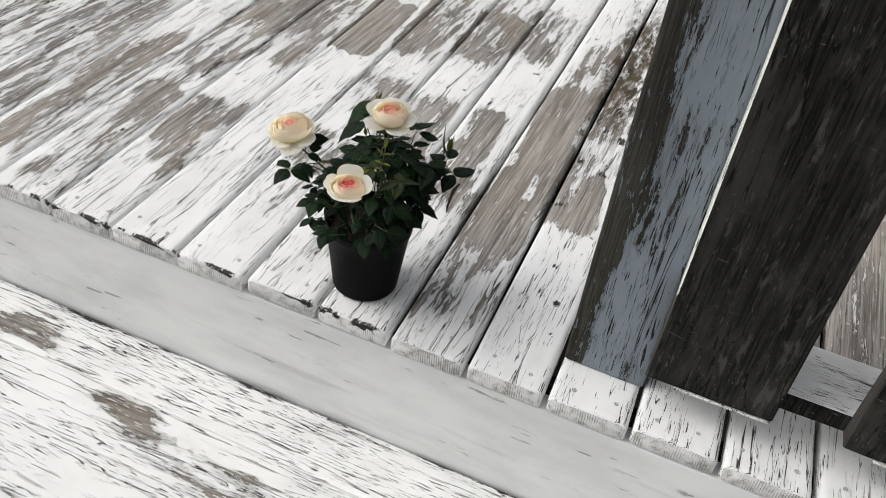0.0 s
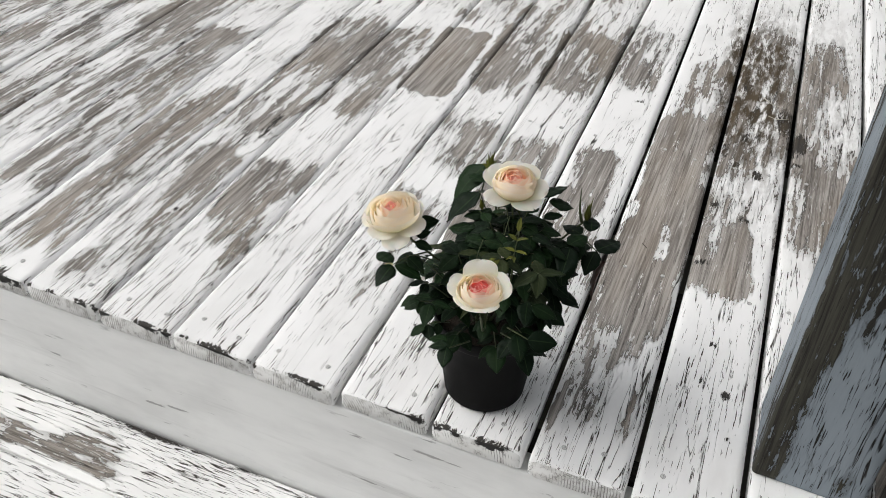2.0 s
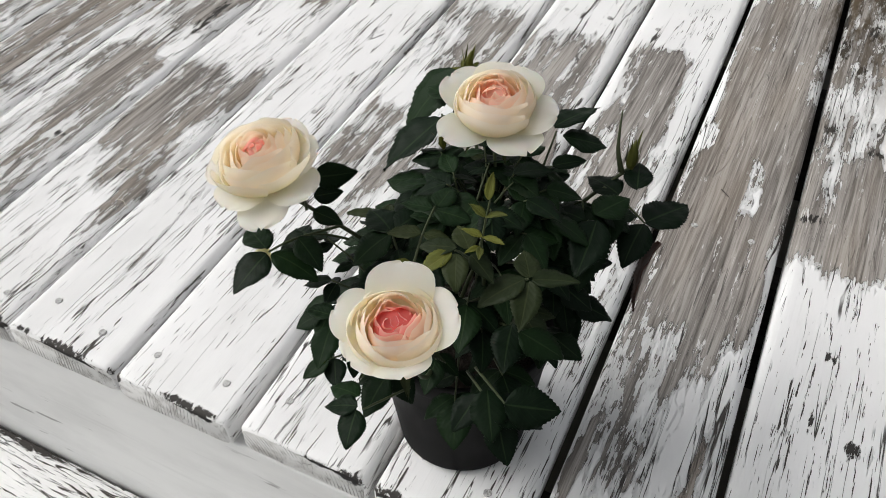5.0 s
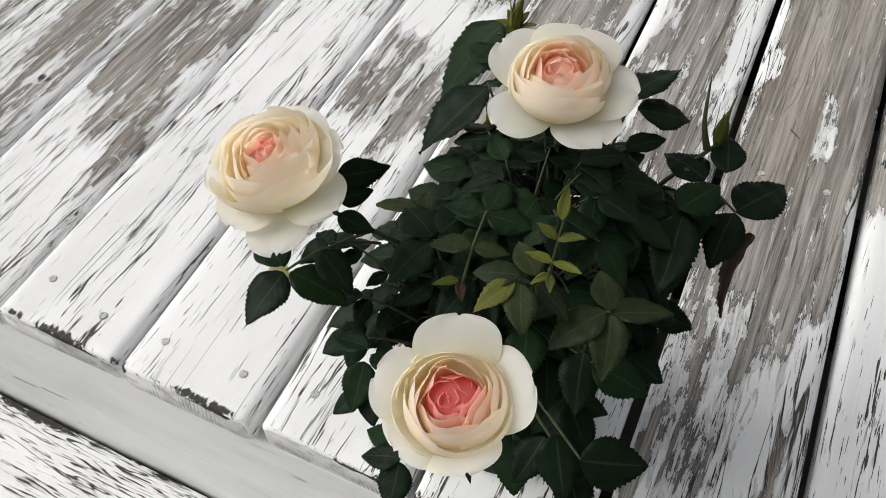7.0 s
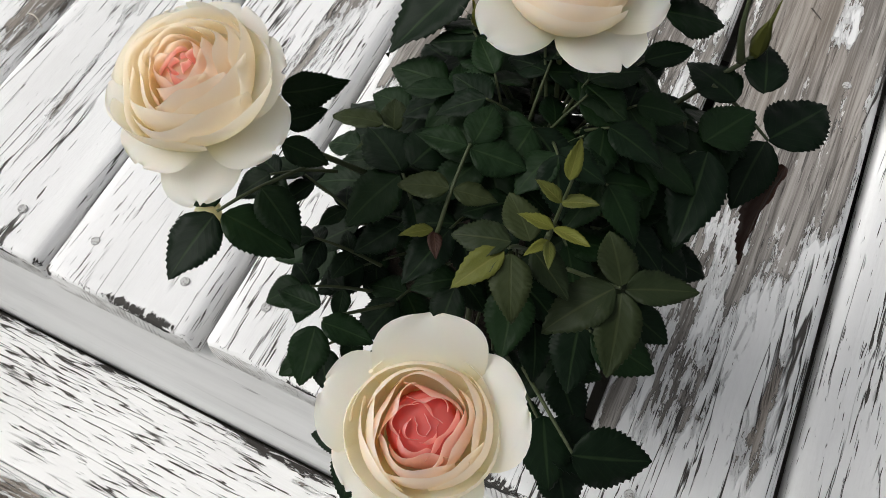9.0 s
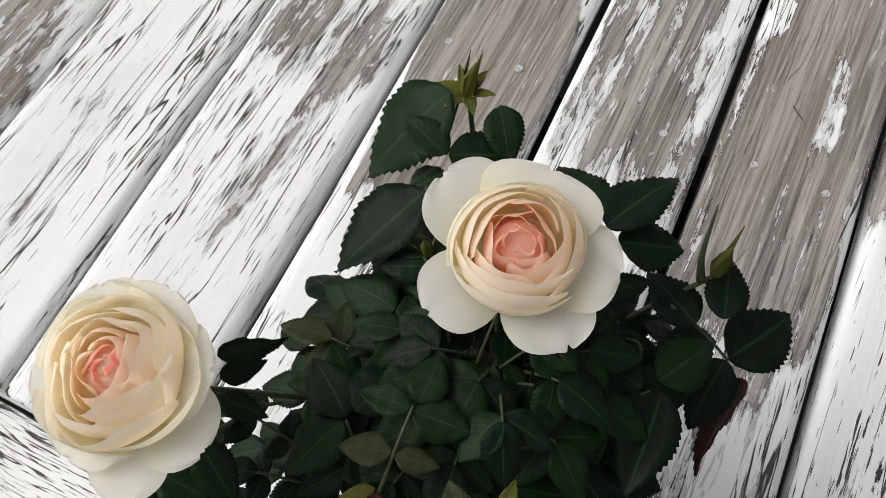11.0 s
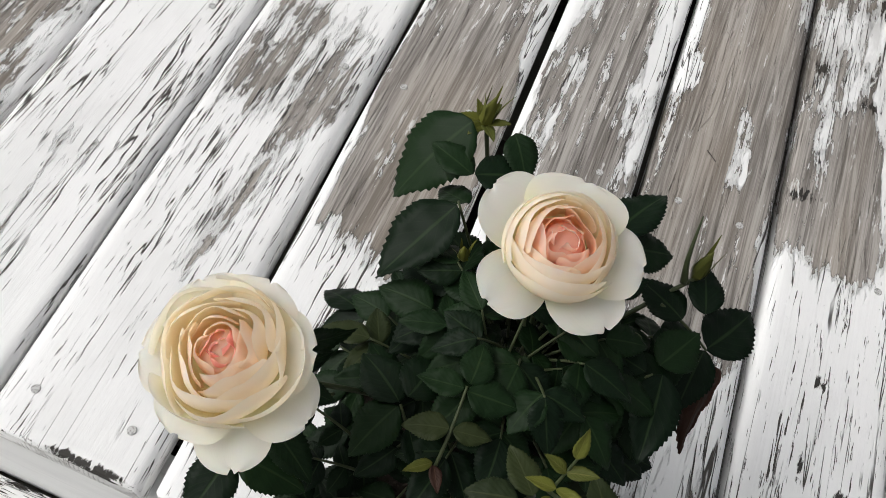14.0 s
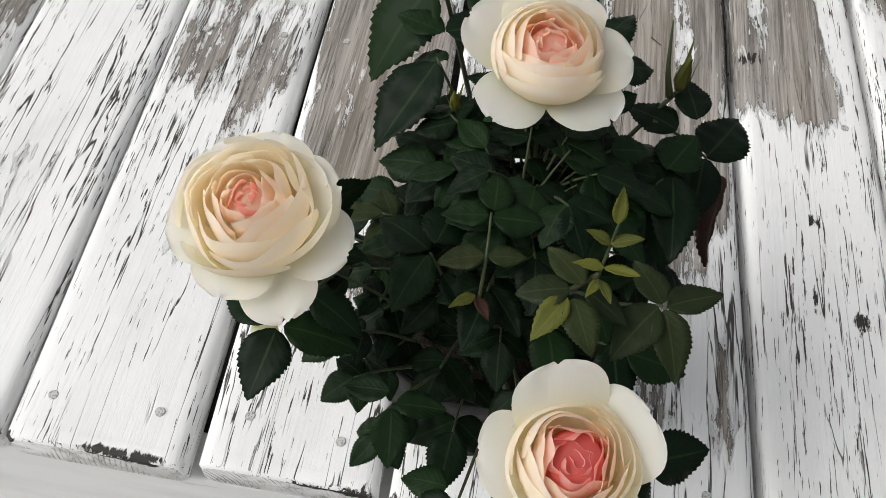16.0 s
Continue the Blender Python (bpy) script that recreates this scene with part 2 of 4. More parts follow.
STEM = stem_nodes.done(stem_nodes.mix(stem_nodes.noise((160, 160, 60), 3), (0.03, 0.048, 0.022), (0.065, 0.075, 0.032)), 0.55)


def petal_material(name, low, high, edge):
    m = Nodes(name)
    uv = m.node("ShaderNodeSeparateXYZ")
    m.put(m.node("ShaderNodeTexCoord").outputs["UV"], uv.inputs[0])
    stripe = m.noise((1, 1, 1), 3, 0.5, 0, m.node("ShaderNodeTexCoord").outputs["UV"])
    veins = m.node("ShaderNodeTexNoise", noise_dimensions="2D")
    stretch = m.node("ShaderNodeVectorMath", operation="MULTIPLY")
    m.put(m.node("ShaderNodeTexCoord").outputs["UV"], stretch.inputs[0])
    stretch.inputs[1].default_value = (38, 2.2, 1)
    m.put(stretch.outputs[0], veins.inputs["Vector"])
    veins.inputs["Scale"].default_value = 1.0
    colour = m.mix(m.ramp(m.math("ADD", uv.outputs[1], m.math("MULTIPLY", m.math("SUBTRACT", stripe, 0.5), 0.4)), 0.2, 0.75), low, high)
    colour = m.mix(m.ramp(uv.outputs[1], 0.72, 1.0, 0.0, 0.8), colour, edge)
    m.b.inputs["Subsurface Weight"].default_value = 0.3
    m.b.inputs["Subsurface Radius"].default_value = (0.012, 0.008, 0.005)
    m.b.inputs["Subsurface Scale"].default_value = 0.6
    m.b.inputs["Specular IOR Level"].default_value = 0.2
    m.done(colour, 0.6, veins.outputs["Fac"], 0.15, 0.0005)
    glow = m.node("ShaderNodeBsdfTranslucent")
    m.put(m.mix(1.0, colour, (1.0, 0.95, 0.86), "MULTIPLY"), glow.inputs["Color"])
    both = m.node("ShaderNodeMixShader")
    both.inputs[0].default_value = 0.56
    m.put(m.b.outputs[0], both.inputs[1])
    m.put(glow.outputs[0], both.inputs[2])
    m.put(both.outputs[0], m.t.nodes["Material Output"].inputs["Surface"])
    return m.mat


PETAL_OUTER = petal_material("cream_outer_petal", (0.90, 0.89, 0.66), (0.97, 0.95, 0.86), (0.978, 0.965, 0.91))
PETAL_MID = petal_material("ivory_peach_petal", (0.98, 0.90, 0.72), (0.98, 0.935, 0.83), (0.98, 0.955, 0.89))
PETAL_INNER = petal_material("peach_inner_petal", (0.98, 0.80, 0.60), (0.98, 0.86, 0.73), (0.98, 0.92, 0.82))
PETAL_PINK = petal_material("pink_heart_petal", (0.97, 0.60, 0.48), (0.98, 0.74, 0.63), (0.98, 0.84, 0.75))
PETAL_CORAL = petal_material("coral_heart_petal", (0.90, 0.26, 0.24), (0.95, 0.46, 0.42), (0.97, 0.68, 0.62))
ground_nodes = Nodes("trodden_ground")
GROUND = ground_nodes.done(ground_nodes.mix(ground_nodes.noise((6, 6, 6), 6), (0.10, 0.095, 0.08), (0.20, 0.19, 0.16)), 0.95, ground_nodes.noise((40, 40, 40), 4), 0.6, 0.01)
steel_nodes = Nodes("painted_nail_head")
NAIL = steel_nodes.done(steel_nodes.mix(steel_nodes.ramp(steel_nodes.noise((700, 700, 700), 3), 0.45, 0.65), (0.56, 0.56, 0.55), (0.24, 0.23, 0.22)), 0.6)


# ---- building helpers ----
def mesh_of(name, verts, faces, materials, slots=None, smooth=True, uvs=None, attrs=None):
    me = bpy.data.meshes.new(name)
    me.from_pydata([tuple(v) for v in verts], [], faces)
    for m in materials:
        me.materials.append(m)
    me.polygons.foreach_set("use_smooth", [smooth] * len(me.polygons))
    if slots is not None:
        me.polygons.foreach_set("material_index", slots)
    if uvs is not None:
        layer = me.uv_layers.new(name="UVMap")
        for loop in me.loops:
            layer.data[loop.index].uv = uvs[loop.vertex_index]
    for key, values in (attrs or {}).items():
        me.attributes.new(key, "FLOAT", "POINT").data.foreach_set("value", np.asarray(values, dtype=np.float32))
    me.update()
    return me


def piece(name, me, parent, label="", m=None):
    ob = new(name, me)
    ob.parent = parent
    if m is not None:
        ob.matrix_basis = m
    return tagged(ob, label)


def part(name, bm, material, parent, label=""):
    """Link a bmesh as one mesh object under a thing or a part."""
    me = bpy.data.meshes.new(name)
    bm.to_mesh(me)
    bm.free()
    for m in material if isinstance(material, (list, tuple)) else [material]:
        me.materials.append(m)
    return piece(name, me, parent, label)


def board_mesh(name, x0, x1, y0, y1, z0, z1, axis, materials, slots_for, step=0.02, soft=0.004, wobble=0.0012, seed=0, wear=None, rot=None, ends=0.003, dirt=None):
    """A worn board: rounded long edges, slightly uneven faces, small chamfers at its ends. axis: the way of its grain.
    slots_for(normal) picks the material slot of a face."""
    lo, hi = {"x": ((y0, z0), (y1, z1)), "y": ((x0, z0), (x1, z1)), "z": ((x0, y0), (x1, y1))}[axis]
    a, b = {"x": (x0, x1), "y": (y0, y1), "z": (z0, z1)}[axis]
    w, h = hi[0] - lo[0], hi[1] - lo[1]
    soft_x, soft_y = soft if isinstance(soft, tuple) else (soft, soft)
    ring = []
    n_top = max(3, int(w / 0.008))
    n_side = max(2, int(h / 0.012))
    corners = [(1, 1), (0, 1), (0, 0), (1, 0)]
    for k, (cx, cy) in enumerate(corners):
        ox = lo[0] + (w - soft_x if cx else soft_x)
        oy = lo[1] + (h - soft_y if cy else soft_y)
        for i in range(5):
            t = radians(90 * k + 22.5 * i)
            ring.append((ox + soft_x * math.cos(t), oy + soft_y * math.sin(t)))
        nxt = corners[(k + 1) % 4]
        if k in (0, 2):
            ends_x = (lo[0] + soft_x, hi[0] - soft_x)
            for i in range(1, n_top):
                f = i / n_top
                ring.append(((ends_x[1] + (ends_x[0] - ends_x[1]) * f) if k == 0 else (ends_x[0] + (ends_x[1] - ends_x[0]) * f), hi[1] if k == 0 else lo[1]))
        else:
            ends_y = (lo[1] + soft_y, hi[1] - soft_y)
            for i in range(1, n_side):
                f = i / n_side
                ring.append((lo[0] if k == 1 else hi[0], (ends_y[1] + (ends_y[0] - ends_y[1]) * f) if k == 1 else (ends_y[0] + (ends_y[1] - ends_y[0]) * f)))
    ring = np.array(ring)
    mid = np.array([(lo[0] + hi[0]) / 2, (lo[1] + hi[1]) / 2])
    stations = [a, a + ends] + list(np.arange(a + step, b - ends, step)) + [b - ends, b]
    verts = []
    for k, s in enumerate(stations):
        shrink = 1.0
        pts = ring.copy()
        if k in (0, len(stations) - 1):
            pts = mid + (pts - mid) * np.array([1 - 2 * ends / w, 1 - 2 * ends / h])
        for p in pts:
            q = noise.noise_vector(Vector((p[0] * 22 + seed * 7.3, p[1] * 22, s * 4.0))) * wobble
            u, v = p[0] + q[0], p[1] + q[1]
            verts.append({"x": (s, u, v), "y": (u, s, v), "z": (u, v, s)}[axis])
    n = len(ring)
    faces, slots = [], []
    flip = axis == "y"
    for k in range(len(stations) - 1):
        for i in range(n):
            j = (i + 1) % n
            f = [k * n + i, k * n + j, (k + 1) * n + j, (k + 1) * n + i]
            faces.append(f[::-1] if flip else f)
            e = ring[j] - ring[i]
            normal = (e[1], -e[0])
            slots.append(slots_for((normal[0] / (np.hypot(*e) + 1e-9), normal[1] / (np.hypot(*e) + 1e-9))))
    first, last = list(range(n)), list(range((len(stations) - 1) * n, len(stations) * n))
    faces += [first if flip else first[::-1], last[::-1] if flip else last]
    slots += [slots_for(None), slots_for(None)]
    attrs = {}
    if wear is not None:
        attrs["wear"] = [wear(*v) for v in verts]
    if rot is not None:
        attrs["rot"] = [rot(*v) for v in verts]
    if dirt is not None:
        attrs["dirt"] = [dirt(*v) for v in verts]
    return mesh_of(name, verts, faces, materials, slots, True, None, attrs)


def bump_1d(t, a, b, soft):
    return max(0.0, min(1.0, (t - a) / soft + 0.5)) * max(0.0, min(1.0, (b - t) / soft + 0.5))


# ---- ground ----
bm = bmesh.new()
bmesh.ops.create_grid(bm, x_segments=40, y_segments=40, size=60)
for v in bm.verts:
    v.co.z = -0.72 + 0.02 * noise.noise(v.co * 0.3)
ground = tagged(part("ground", bm, GROUND, None), "trodden grey-brown ground around the wooden deck", "ground", kind="structure")

# ---- deck: planks run away from the step, their joints lean a little to the left ----
LEAN_X = -0.027
GAPS = [-0.572, -0.427, -0.282, -0.136, 0.011, 0.155, 0.297, 0.440, 0.584, 0.729, 0.875, 1.021, 1.167, 1.313, 1.459, 1.605]
while GAPS[0] > -2.3:
    GAPS.insert(0, GAPS[0] - 0.1455)
DECK_BACK, THICK = 3.0, 0.038

BARE = []


def bare(x0, x1, y0, y1, amount=0.3, soft_x=0.03, soft_y=0.1):
    """A stretch of board where most of the paint is gone."""
    BARE.append((x0, x1, y0, y1, amount, soft_x, soft_y))


# board under the wall side of the post and beyond
bare(0.44, 0.58, 0.62, 1.6, 0.18)
bare(0.50, 0.58, 0.45, 0.9, 0.16)
# behind the railing: bare wood, with its shade put in as extra paint loss
bare(0.59, 0.73, 0.27, 1.0, 0.42)
bare(0.735, 1.02, 0.25, 1.2, 0.36)
# board with the nail holes: sound in front, stripped and mossy further back
bare(0.30, 0.41, 0.44, 0.78, 0.22, 0.03, 0.08)
bare(0.36, 0.42, 0.46, 0.66, 0.22, 0.03, 0.05)
bare(0.30, 0.44, 0.80, 1.6, 0.16)
# long stripped board
bare(0.19, 0.30, 0.33, 1.02, 0.36, 0.035, 0.10)
bare(0.15, 0.22, 0.36, 0.62, 0.24, 0.03, 0.10)
bare(0.16, 0.29, 0.07, 0.36, 0.24, 0.04, 0.08)
bare(0.172, 0.198, 0.615, 0.655, -0.6, 0.012, 0.015)
bare(0.25, 0.27, 0.50, 0.62, -0.2, 0.01, 0.04)
bare(0.22, 0.30, 1.0, 1.35, 0.18)
# board of the pot
bare(0.03, 0.15, 0.17, 0.42, 0.15)
bare(0.03, 0.15, 0.40, 0.60, 0.28)
bare(0.045, 0.14, 0.60, 0.82, 0.32, 0.03, 0.06)
bare(0.02, 0.16, 1.12, 1.5, 0.20)
# its neighbours
bare(-0.12, 0.02, 0.10, 0.24, 0.09)
bare(-0.115, 0.015, 0.27, 0.52, 0.40, 0.03, 0.08)
bare(-0.11, 0.01, 0.50, 0.80, 0.30)
bare(-0.12, 0.02, 1.02, 1.35, 0.22)
bare(-0.22, -0.16, 0.16, 0.36, 0.15, 0.03, 0.08)
bare(-0.26, -0.13, 0.36, 0.54, 0.25, 0.04, 0.08)
bare(-0.27, -0.13, 0.60, 0.84, 0.20)
bare(-0.27, -0.13, 0.95, 1.3, 0.24)
bare(-0.41, -0.28, 0.88, 1.25, 0.34, 0.02, 0.025)
bare(-0.40, -0.30, 0.08, 0.3, 0.08)
bare(-0.55, -0.42, 0.04, 0.2, 0.12)
bare(-0.70, -0.56, 0.02, 0.14, 0.14)
bare(-0.12, -0.02, 0.02, 0.10, 0.08)
bare(-0.55, -0.42, 0.20, 0.52, 0.26)
bare(-0.56, -0.42, 0.70, 1.2, 0.22)
bare(-0.69, -0.57, 0.14, 0.50, 0.19)
bare(-0.70, -0.56, 0.55, 1.2, 0.18)
bare(-0.84, -0.72, 0.06, 0.75, 0.19)
bare(-0.99, -0.86, 0.2, 1.0, 0.18)
bare(-1.2, -1.0, 0.2, 1.2, 0.15)
bare(0.62, 1.5, -0.02, 0.12, 0.10)
# inner ends towards the house wall
bare(-0.42, 0.0, 1.3, 1.9, 0.14)
bare(-1.7, -1.2, 0.3, 1.6, 0.14)

SPOTS = []


def spot(x, y, rx, ry, strength=1.0):
    """A knot, hole or rotten spot."""
    SPOTS.append((x, y, rx, ry, strength))


spot(0.372, 0.327, 0.006, 0.010)
spot(0.402, 0.226, 0.008, 0.010)
spot(0.385, 0.175, 0.004, 0.010, 0.8)
spot(0.362, 0.240, 0.005, 0.014, 0.7)
spot(0.411, 0.142, 0.006, 0.009, 0.8)
spot(-0.602, 0.274, 0.008, 0.009)
spot(-0.531, 0.445, 0.010, 0.014, 0.6)
spot(-0.586, 0.607, 0.010, 0.070, 0.9)
spot(0.310, 0.610, 0.010, 0.010, 0.9)
spot(0.395, 0.690, 0.016, 0.010, 0.75)
spot(0.36, 0.88, 0.010, 0.014, 1.0)
spot(0.37, 1.0, 0.008, 0.03, 1.0)
spot(0.33, 1.02, 0.007, 0.04, 0.9)
spot(0.36, 1.24, 0.012, 0.035, 1.0)
spot(0.45, 1.1, 0.02, 0.06, 1.0)
spot(0.47, 0.93, 0.022, 0.012, 0.9)
spot(0.13, 1.06, 0.010, 0.010, 0.9)
spot(0.075, 1.04, 0.008, 0.008, 0.8)
spot(0.165, 1.1, 0.012, 0.008, 0.8)
edge_dice = random.Random(12)
for k in range(64):
    ex = edge_dice.uniform(-1.5, 0.16)
    spot(ex, edge_dice.uniform(-0.001, 0.003), edge_dice.uniform(0.008, 0.022), edge_dice.uniform(0.0030, 0.0052), edge_dice.uniform(0.85, 1.1))
spot(-0.205, 0.002, 0.016, 0.0042, 1.05)
spot(-0.345, 0.001, 0.030, 0.003, 1.0)
spot(-0.078, 0.035, 0.004, 0.006, 0.8)
spot(0.66, 0.33, 0.012, 0.016, 1.0)
spot(0.335, 0.93, 0.008, 0.030, 1.0)
spot(0.405, 0.86, 0.010, 0.022, 1.0)
spot(0.385, 1.12, 0.012, 0.034, 1.0)
spot(0.48, 1.02, 0.020, 0.050, 1.1)
spot(0.335, 0.72, 0.010, 0.012, 0.9)
spot(0.33, 0.53, 0.012, 0.010, 1.0)


def deck_wear(x, y, z):
    x = x - LEAN_X * y
    total = -0.05 + 0.05 * bump_1d(y, 0.35, 9.0, 0.3)
    if y > 0.9:
        total += 0.03
    if x < -0.56:
        total += 0.04
    for x0, x1, y0, y1, amount, sx, sy in BARE:
        if y0 - 2 * sy < y < y1 + 2 * sy and x0 - sx < x < x1 + sx:
            total += amount * bump_1d(x, x0, x1, 0.6 * sx) * bump_1d(y, y0, y1, 0.8 * sy)
    return min(total * 1.6, 0.66)


def deck_dirt(x, y, z):
    x = x - LEAN_X * y
    return 0.9 * bump_1d(x, 0.30, 0.44, 0.04) * bump_1d(y, 0.95, 1.6, 0.3) + 0.35 * bump_1d(x, 0.30, 0.60, 0.04) * bump_1d(y, 0.7, 1.7, 0.4)


def deck_rot(x, y, z):
    x = x - LEAN_X * y
    best = 0.0
    if z < -0.008 and y > 0.004:
        best = 0.15
    for sx, sy, rx, ry, strength in SPOTS:
        d = math.hypot((x - sx) / rx, (y - sy) / ry)
        best = max(best, strength * max(0.0, 0.95 - 0.5 * d) * (0.35 if z < -0.009 and y < 0.02 else 1.0))
    return best


bm = bmesh.new()
for y in (0.07, 0.46, 0.86, 1.27, 1.67, 2.08, 2.48, 2.88):
    for v in bmesh.ops.create_cube(bm, size=1.0)["verts"]:
        v.co = Vector((v.co.x * 3.9 - 0.35, v.co.y * 0.038 + y, v.co.z * 0.18 - THICK - 0.094))
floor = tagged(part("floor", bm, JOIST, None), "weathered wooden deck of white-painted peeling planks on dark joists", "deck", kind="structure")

nail_bm = bmesh.new()
bmesh.ops.create_cone(nail_bm, cap_ends=True, segments=14, radius1=0.0044, radius2=0.0036, depth=0.0022)
nail_mesh = bpy.data.meshes.new("nail")
nail_bm.to_mesh(nail_mesh)
nail_bm.free()
nail_mesh.materials.append(NAIL)

dice = random.Random(7)
for k in range(len(GAPS) - 1):
    tight = GAPS[k] < -0.2
    left = GAPS[k] + (0.0015 if tight else 0.0045)
    right = GAPS[k + 1] - (0.0015 if GAPS[k + 1] < -0.2 else 0.0045)
    close = -0.75 < GAPS[k] < 0.95
    rise = dice.uniform(-0.0015, 0.0015)
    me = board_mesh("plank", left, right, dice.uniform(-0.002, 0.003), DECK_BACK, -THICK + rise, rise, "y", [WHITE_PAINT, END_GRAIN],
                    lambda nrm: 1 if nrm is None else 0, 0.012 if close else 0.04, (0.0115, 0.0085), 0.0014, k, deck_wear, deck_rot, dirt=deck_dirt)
    co = np.empty(len(me.vertices) * 3)
    me.vertices.foreach_get("co", co)
    co = co.reshape(-1, 3)
    co[:, 0] += LEAN_X * co[:, 1]
    me.vertices.foreach_set("co", co.ravel())
    plank = piece("plank", me, floor)
    middle, half = (left + right) / 2, (right - left) / 2
    for y in (0.042, 0.455, 0.87):
        for side in (-0.52, 0.52):
            nx, ny = middle + side * half + dice.uniform(-0.008, 0.008), y + dice.uniform(-0.008, 0.008)
            if not (0.44 < nx < 0.59 and 0.08 < ny < 0.25):
                piece("nail", nail_mesh, plank, m=pose(nx + LEAN_X * ny, ny, rise + 0.0002, dice.uniform(-3, 3), dice.uniform(-3, 3), 0))

# ---- step: a painted riser board below the plank ends, and the lower step's boards ----
STEP_Z = -0.283
me = board_mesh("riser", -2.4, 1.7, 0.004, 0.042, STEP_Z - 0.02, -THICK - 0.002, "x", [RISER], lambda nrm: 0, 0.05, 0.003, 0.001, 5)
riser = tagged(piece("step_riser", me, None), "smooth worn grey-white painted riser board under the plank ends", "step riser", kind="structure")


def step_wear(x, y, z):
    total = -0.07
    for x0, x1, y0, y1, amount in ((-0.40, -0.22, -0.19, -0.13, 0.42), (-0.30, -0.10, -0.27, -0.17, 0.34), (-0.10, 0.06, -0.27, -0.17, 0.40), (-0.8, -0.50, -0.14, -0.05, 0.34), (-0.66, -0.5, -0.08, -0.03, 0.2), (-0.45, -0.1, -0.10, -0.05, 0.12), (-0.7, 0.6, -0.022, 0.01, 0.22), (-0.6, 0.3, -0.47, -0.33, 0.16)):
        total += amount * bump_1d(x, x0, x1, 0.1) * bump_1d(y, y0, y1, 0.05)
    return total


bm = bmesh.new()
for x in (-2.0, -1.2, -0.4, 0.4, 1.2):
    for v in bmesh.ops.create_cube(bm, size=1.0)["verts"]:
        v.co = Vector((v.co.x * 0.038 + x, v.co.y * 0.72 - 0.36, v.co.z * 0.2 + STEP_Z - 0.14))
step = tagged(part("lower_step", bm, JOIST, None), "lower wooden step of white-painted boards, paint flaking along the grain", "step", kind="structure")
for k in range(5):
    y1 = -0.0005 - 0.1335 * k
    # first board: ragged black strip along its back edge, next to the riser
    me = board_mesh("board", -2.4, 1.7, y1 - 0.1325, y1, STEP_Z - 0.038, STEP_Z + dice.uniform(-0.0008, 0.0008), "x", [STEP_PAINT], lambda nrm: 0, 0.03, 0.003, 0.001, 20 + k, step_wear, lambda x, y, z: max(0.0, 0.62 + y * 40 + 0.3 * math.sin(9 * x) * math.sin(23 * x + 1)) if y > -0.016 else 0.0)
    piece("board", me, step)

# ---- railing: square post, flat bottom rail and wide dark pickets ----
railing = tagged(new("railing"), "deck railing with a flaking blue-grey post and blackened wide pickets", "railing")
railing.location = (0.511, 0.165, 0)


def under_railing(name, me, label):
    return piece(name, me, railing, label, Matrix.Translation(-railing.location))


def post_wear(x, y, z):
    total = -0.07
    edge = max(0.0, min(1.0, (0.474 - x + 0.004 * math.sin(z * 30)) / 0.02 + 0.5))
    total += 0.34 * edge if y < 0.104 else 0.10
    total += 0.10 * bump_1d(x, 0.46, 0.52, 0.03) * bump_1d(z, 0.26, 0.5, 0.15)
    total += 0.08 * bump_1d(x, 0.556, 0.60, 0.02) * bump_1d(z, 0.05, 0.3, 0.2)
    return total


me = board_mesh("post", 0.4415, 0.580, 0.096, 0.234, -0.0005, 1.0, "z", [BLUE_PAINT, DARK_WOOD], lambda nrm: 1 if nrm is None else 0, 0.012, 0.006, 0.002, 31, post_wear,
                lambda x, y, z: 0.5 * max(0.0, 1 - math.hypot((x - 0.512) / 0.016, (z - 0.055) / 0.02)))
under_railing("post", me, "square post in flaking blue-grey paint over brown wood")
me = board_mesh("rail", 0.5795, 1.7, 0.0985, 0.234, 0.062, 0.100, "x", [RAIL_PAINT, DARK_WOOD], lambda nrm: 1 if nrm is not None and nrm[0] < -0.7 else 0, 0.03, 0.004, 0.0012, 33, lambda x, y, z: 0.02, lambda x, y, z: 0.0)
under_railing("bottom_rail", me, "flat bottom rail with worn white paint on top")
for k, x in enumerate((0.577, 0.884, 1.19, 1.497)):
    me = board_mesh("picket", x, x + 0.202, 0.057, 0.096, 0.066 + 0.002 * k, 0.98, "z", [DARK_WOOD, PICKET_PAINT], lambda nrm: 1 if nrm is not None and nrm[0] < -0.5 else 0, 0.015, 0.004, 0.0015, 40 + k,
                    lambda px, py, pz: 0.05 + 0.6 * bump_1d(pz, 0.0, 0.235, 0.03), lambda px, py, pz: 0.3)
    picket = under_railing("picket", me, "wide blackened weathered picket with white-painted edge")
    me = board_mesh("paint_edge", x + 0.045, x + 0.2, 0.0545, 0.066, 0.0625 + 0.002 * k, 0.0665 + 0.002 * k, "x", [PICKET_PAINT], lambda nrm: 0, 0.01, 0.0012, 0.0012, 50 + k, lambda px, py, pz: -0.05, lambda px, py, pz: 0.0)
    piece("paint_edge", me, picket, "ragged white paint edge")

# ---- potted rose ----
AX, AY = 0.056, 0.101
plant = tagged(new("potted_rose"), "miniature rose with three cream-pink blooms in black plastic pot", "potted plant")
plant.location = (AX, AY, 0)
BACK = Matrix.Translation(-plant.location)


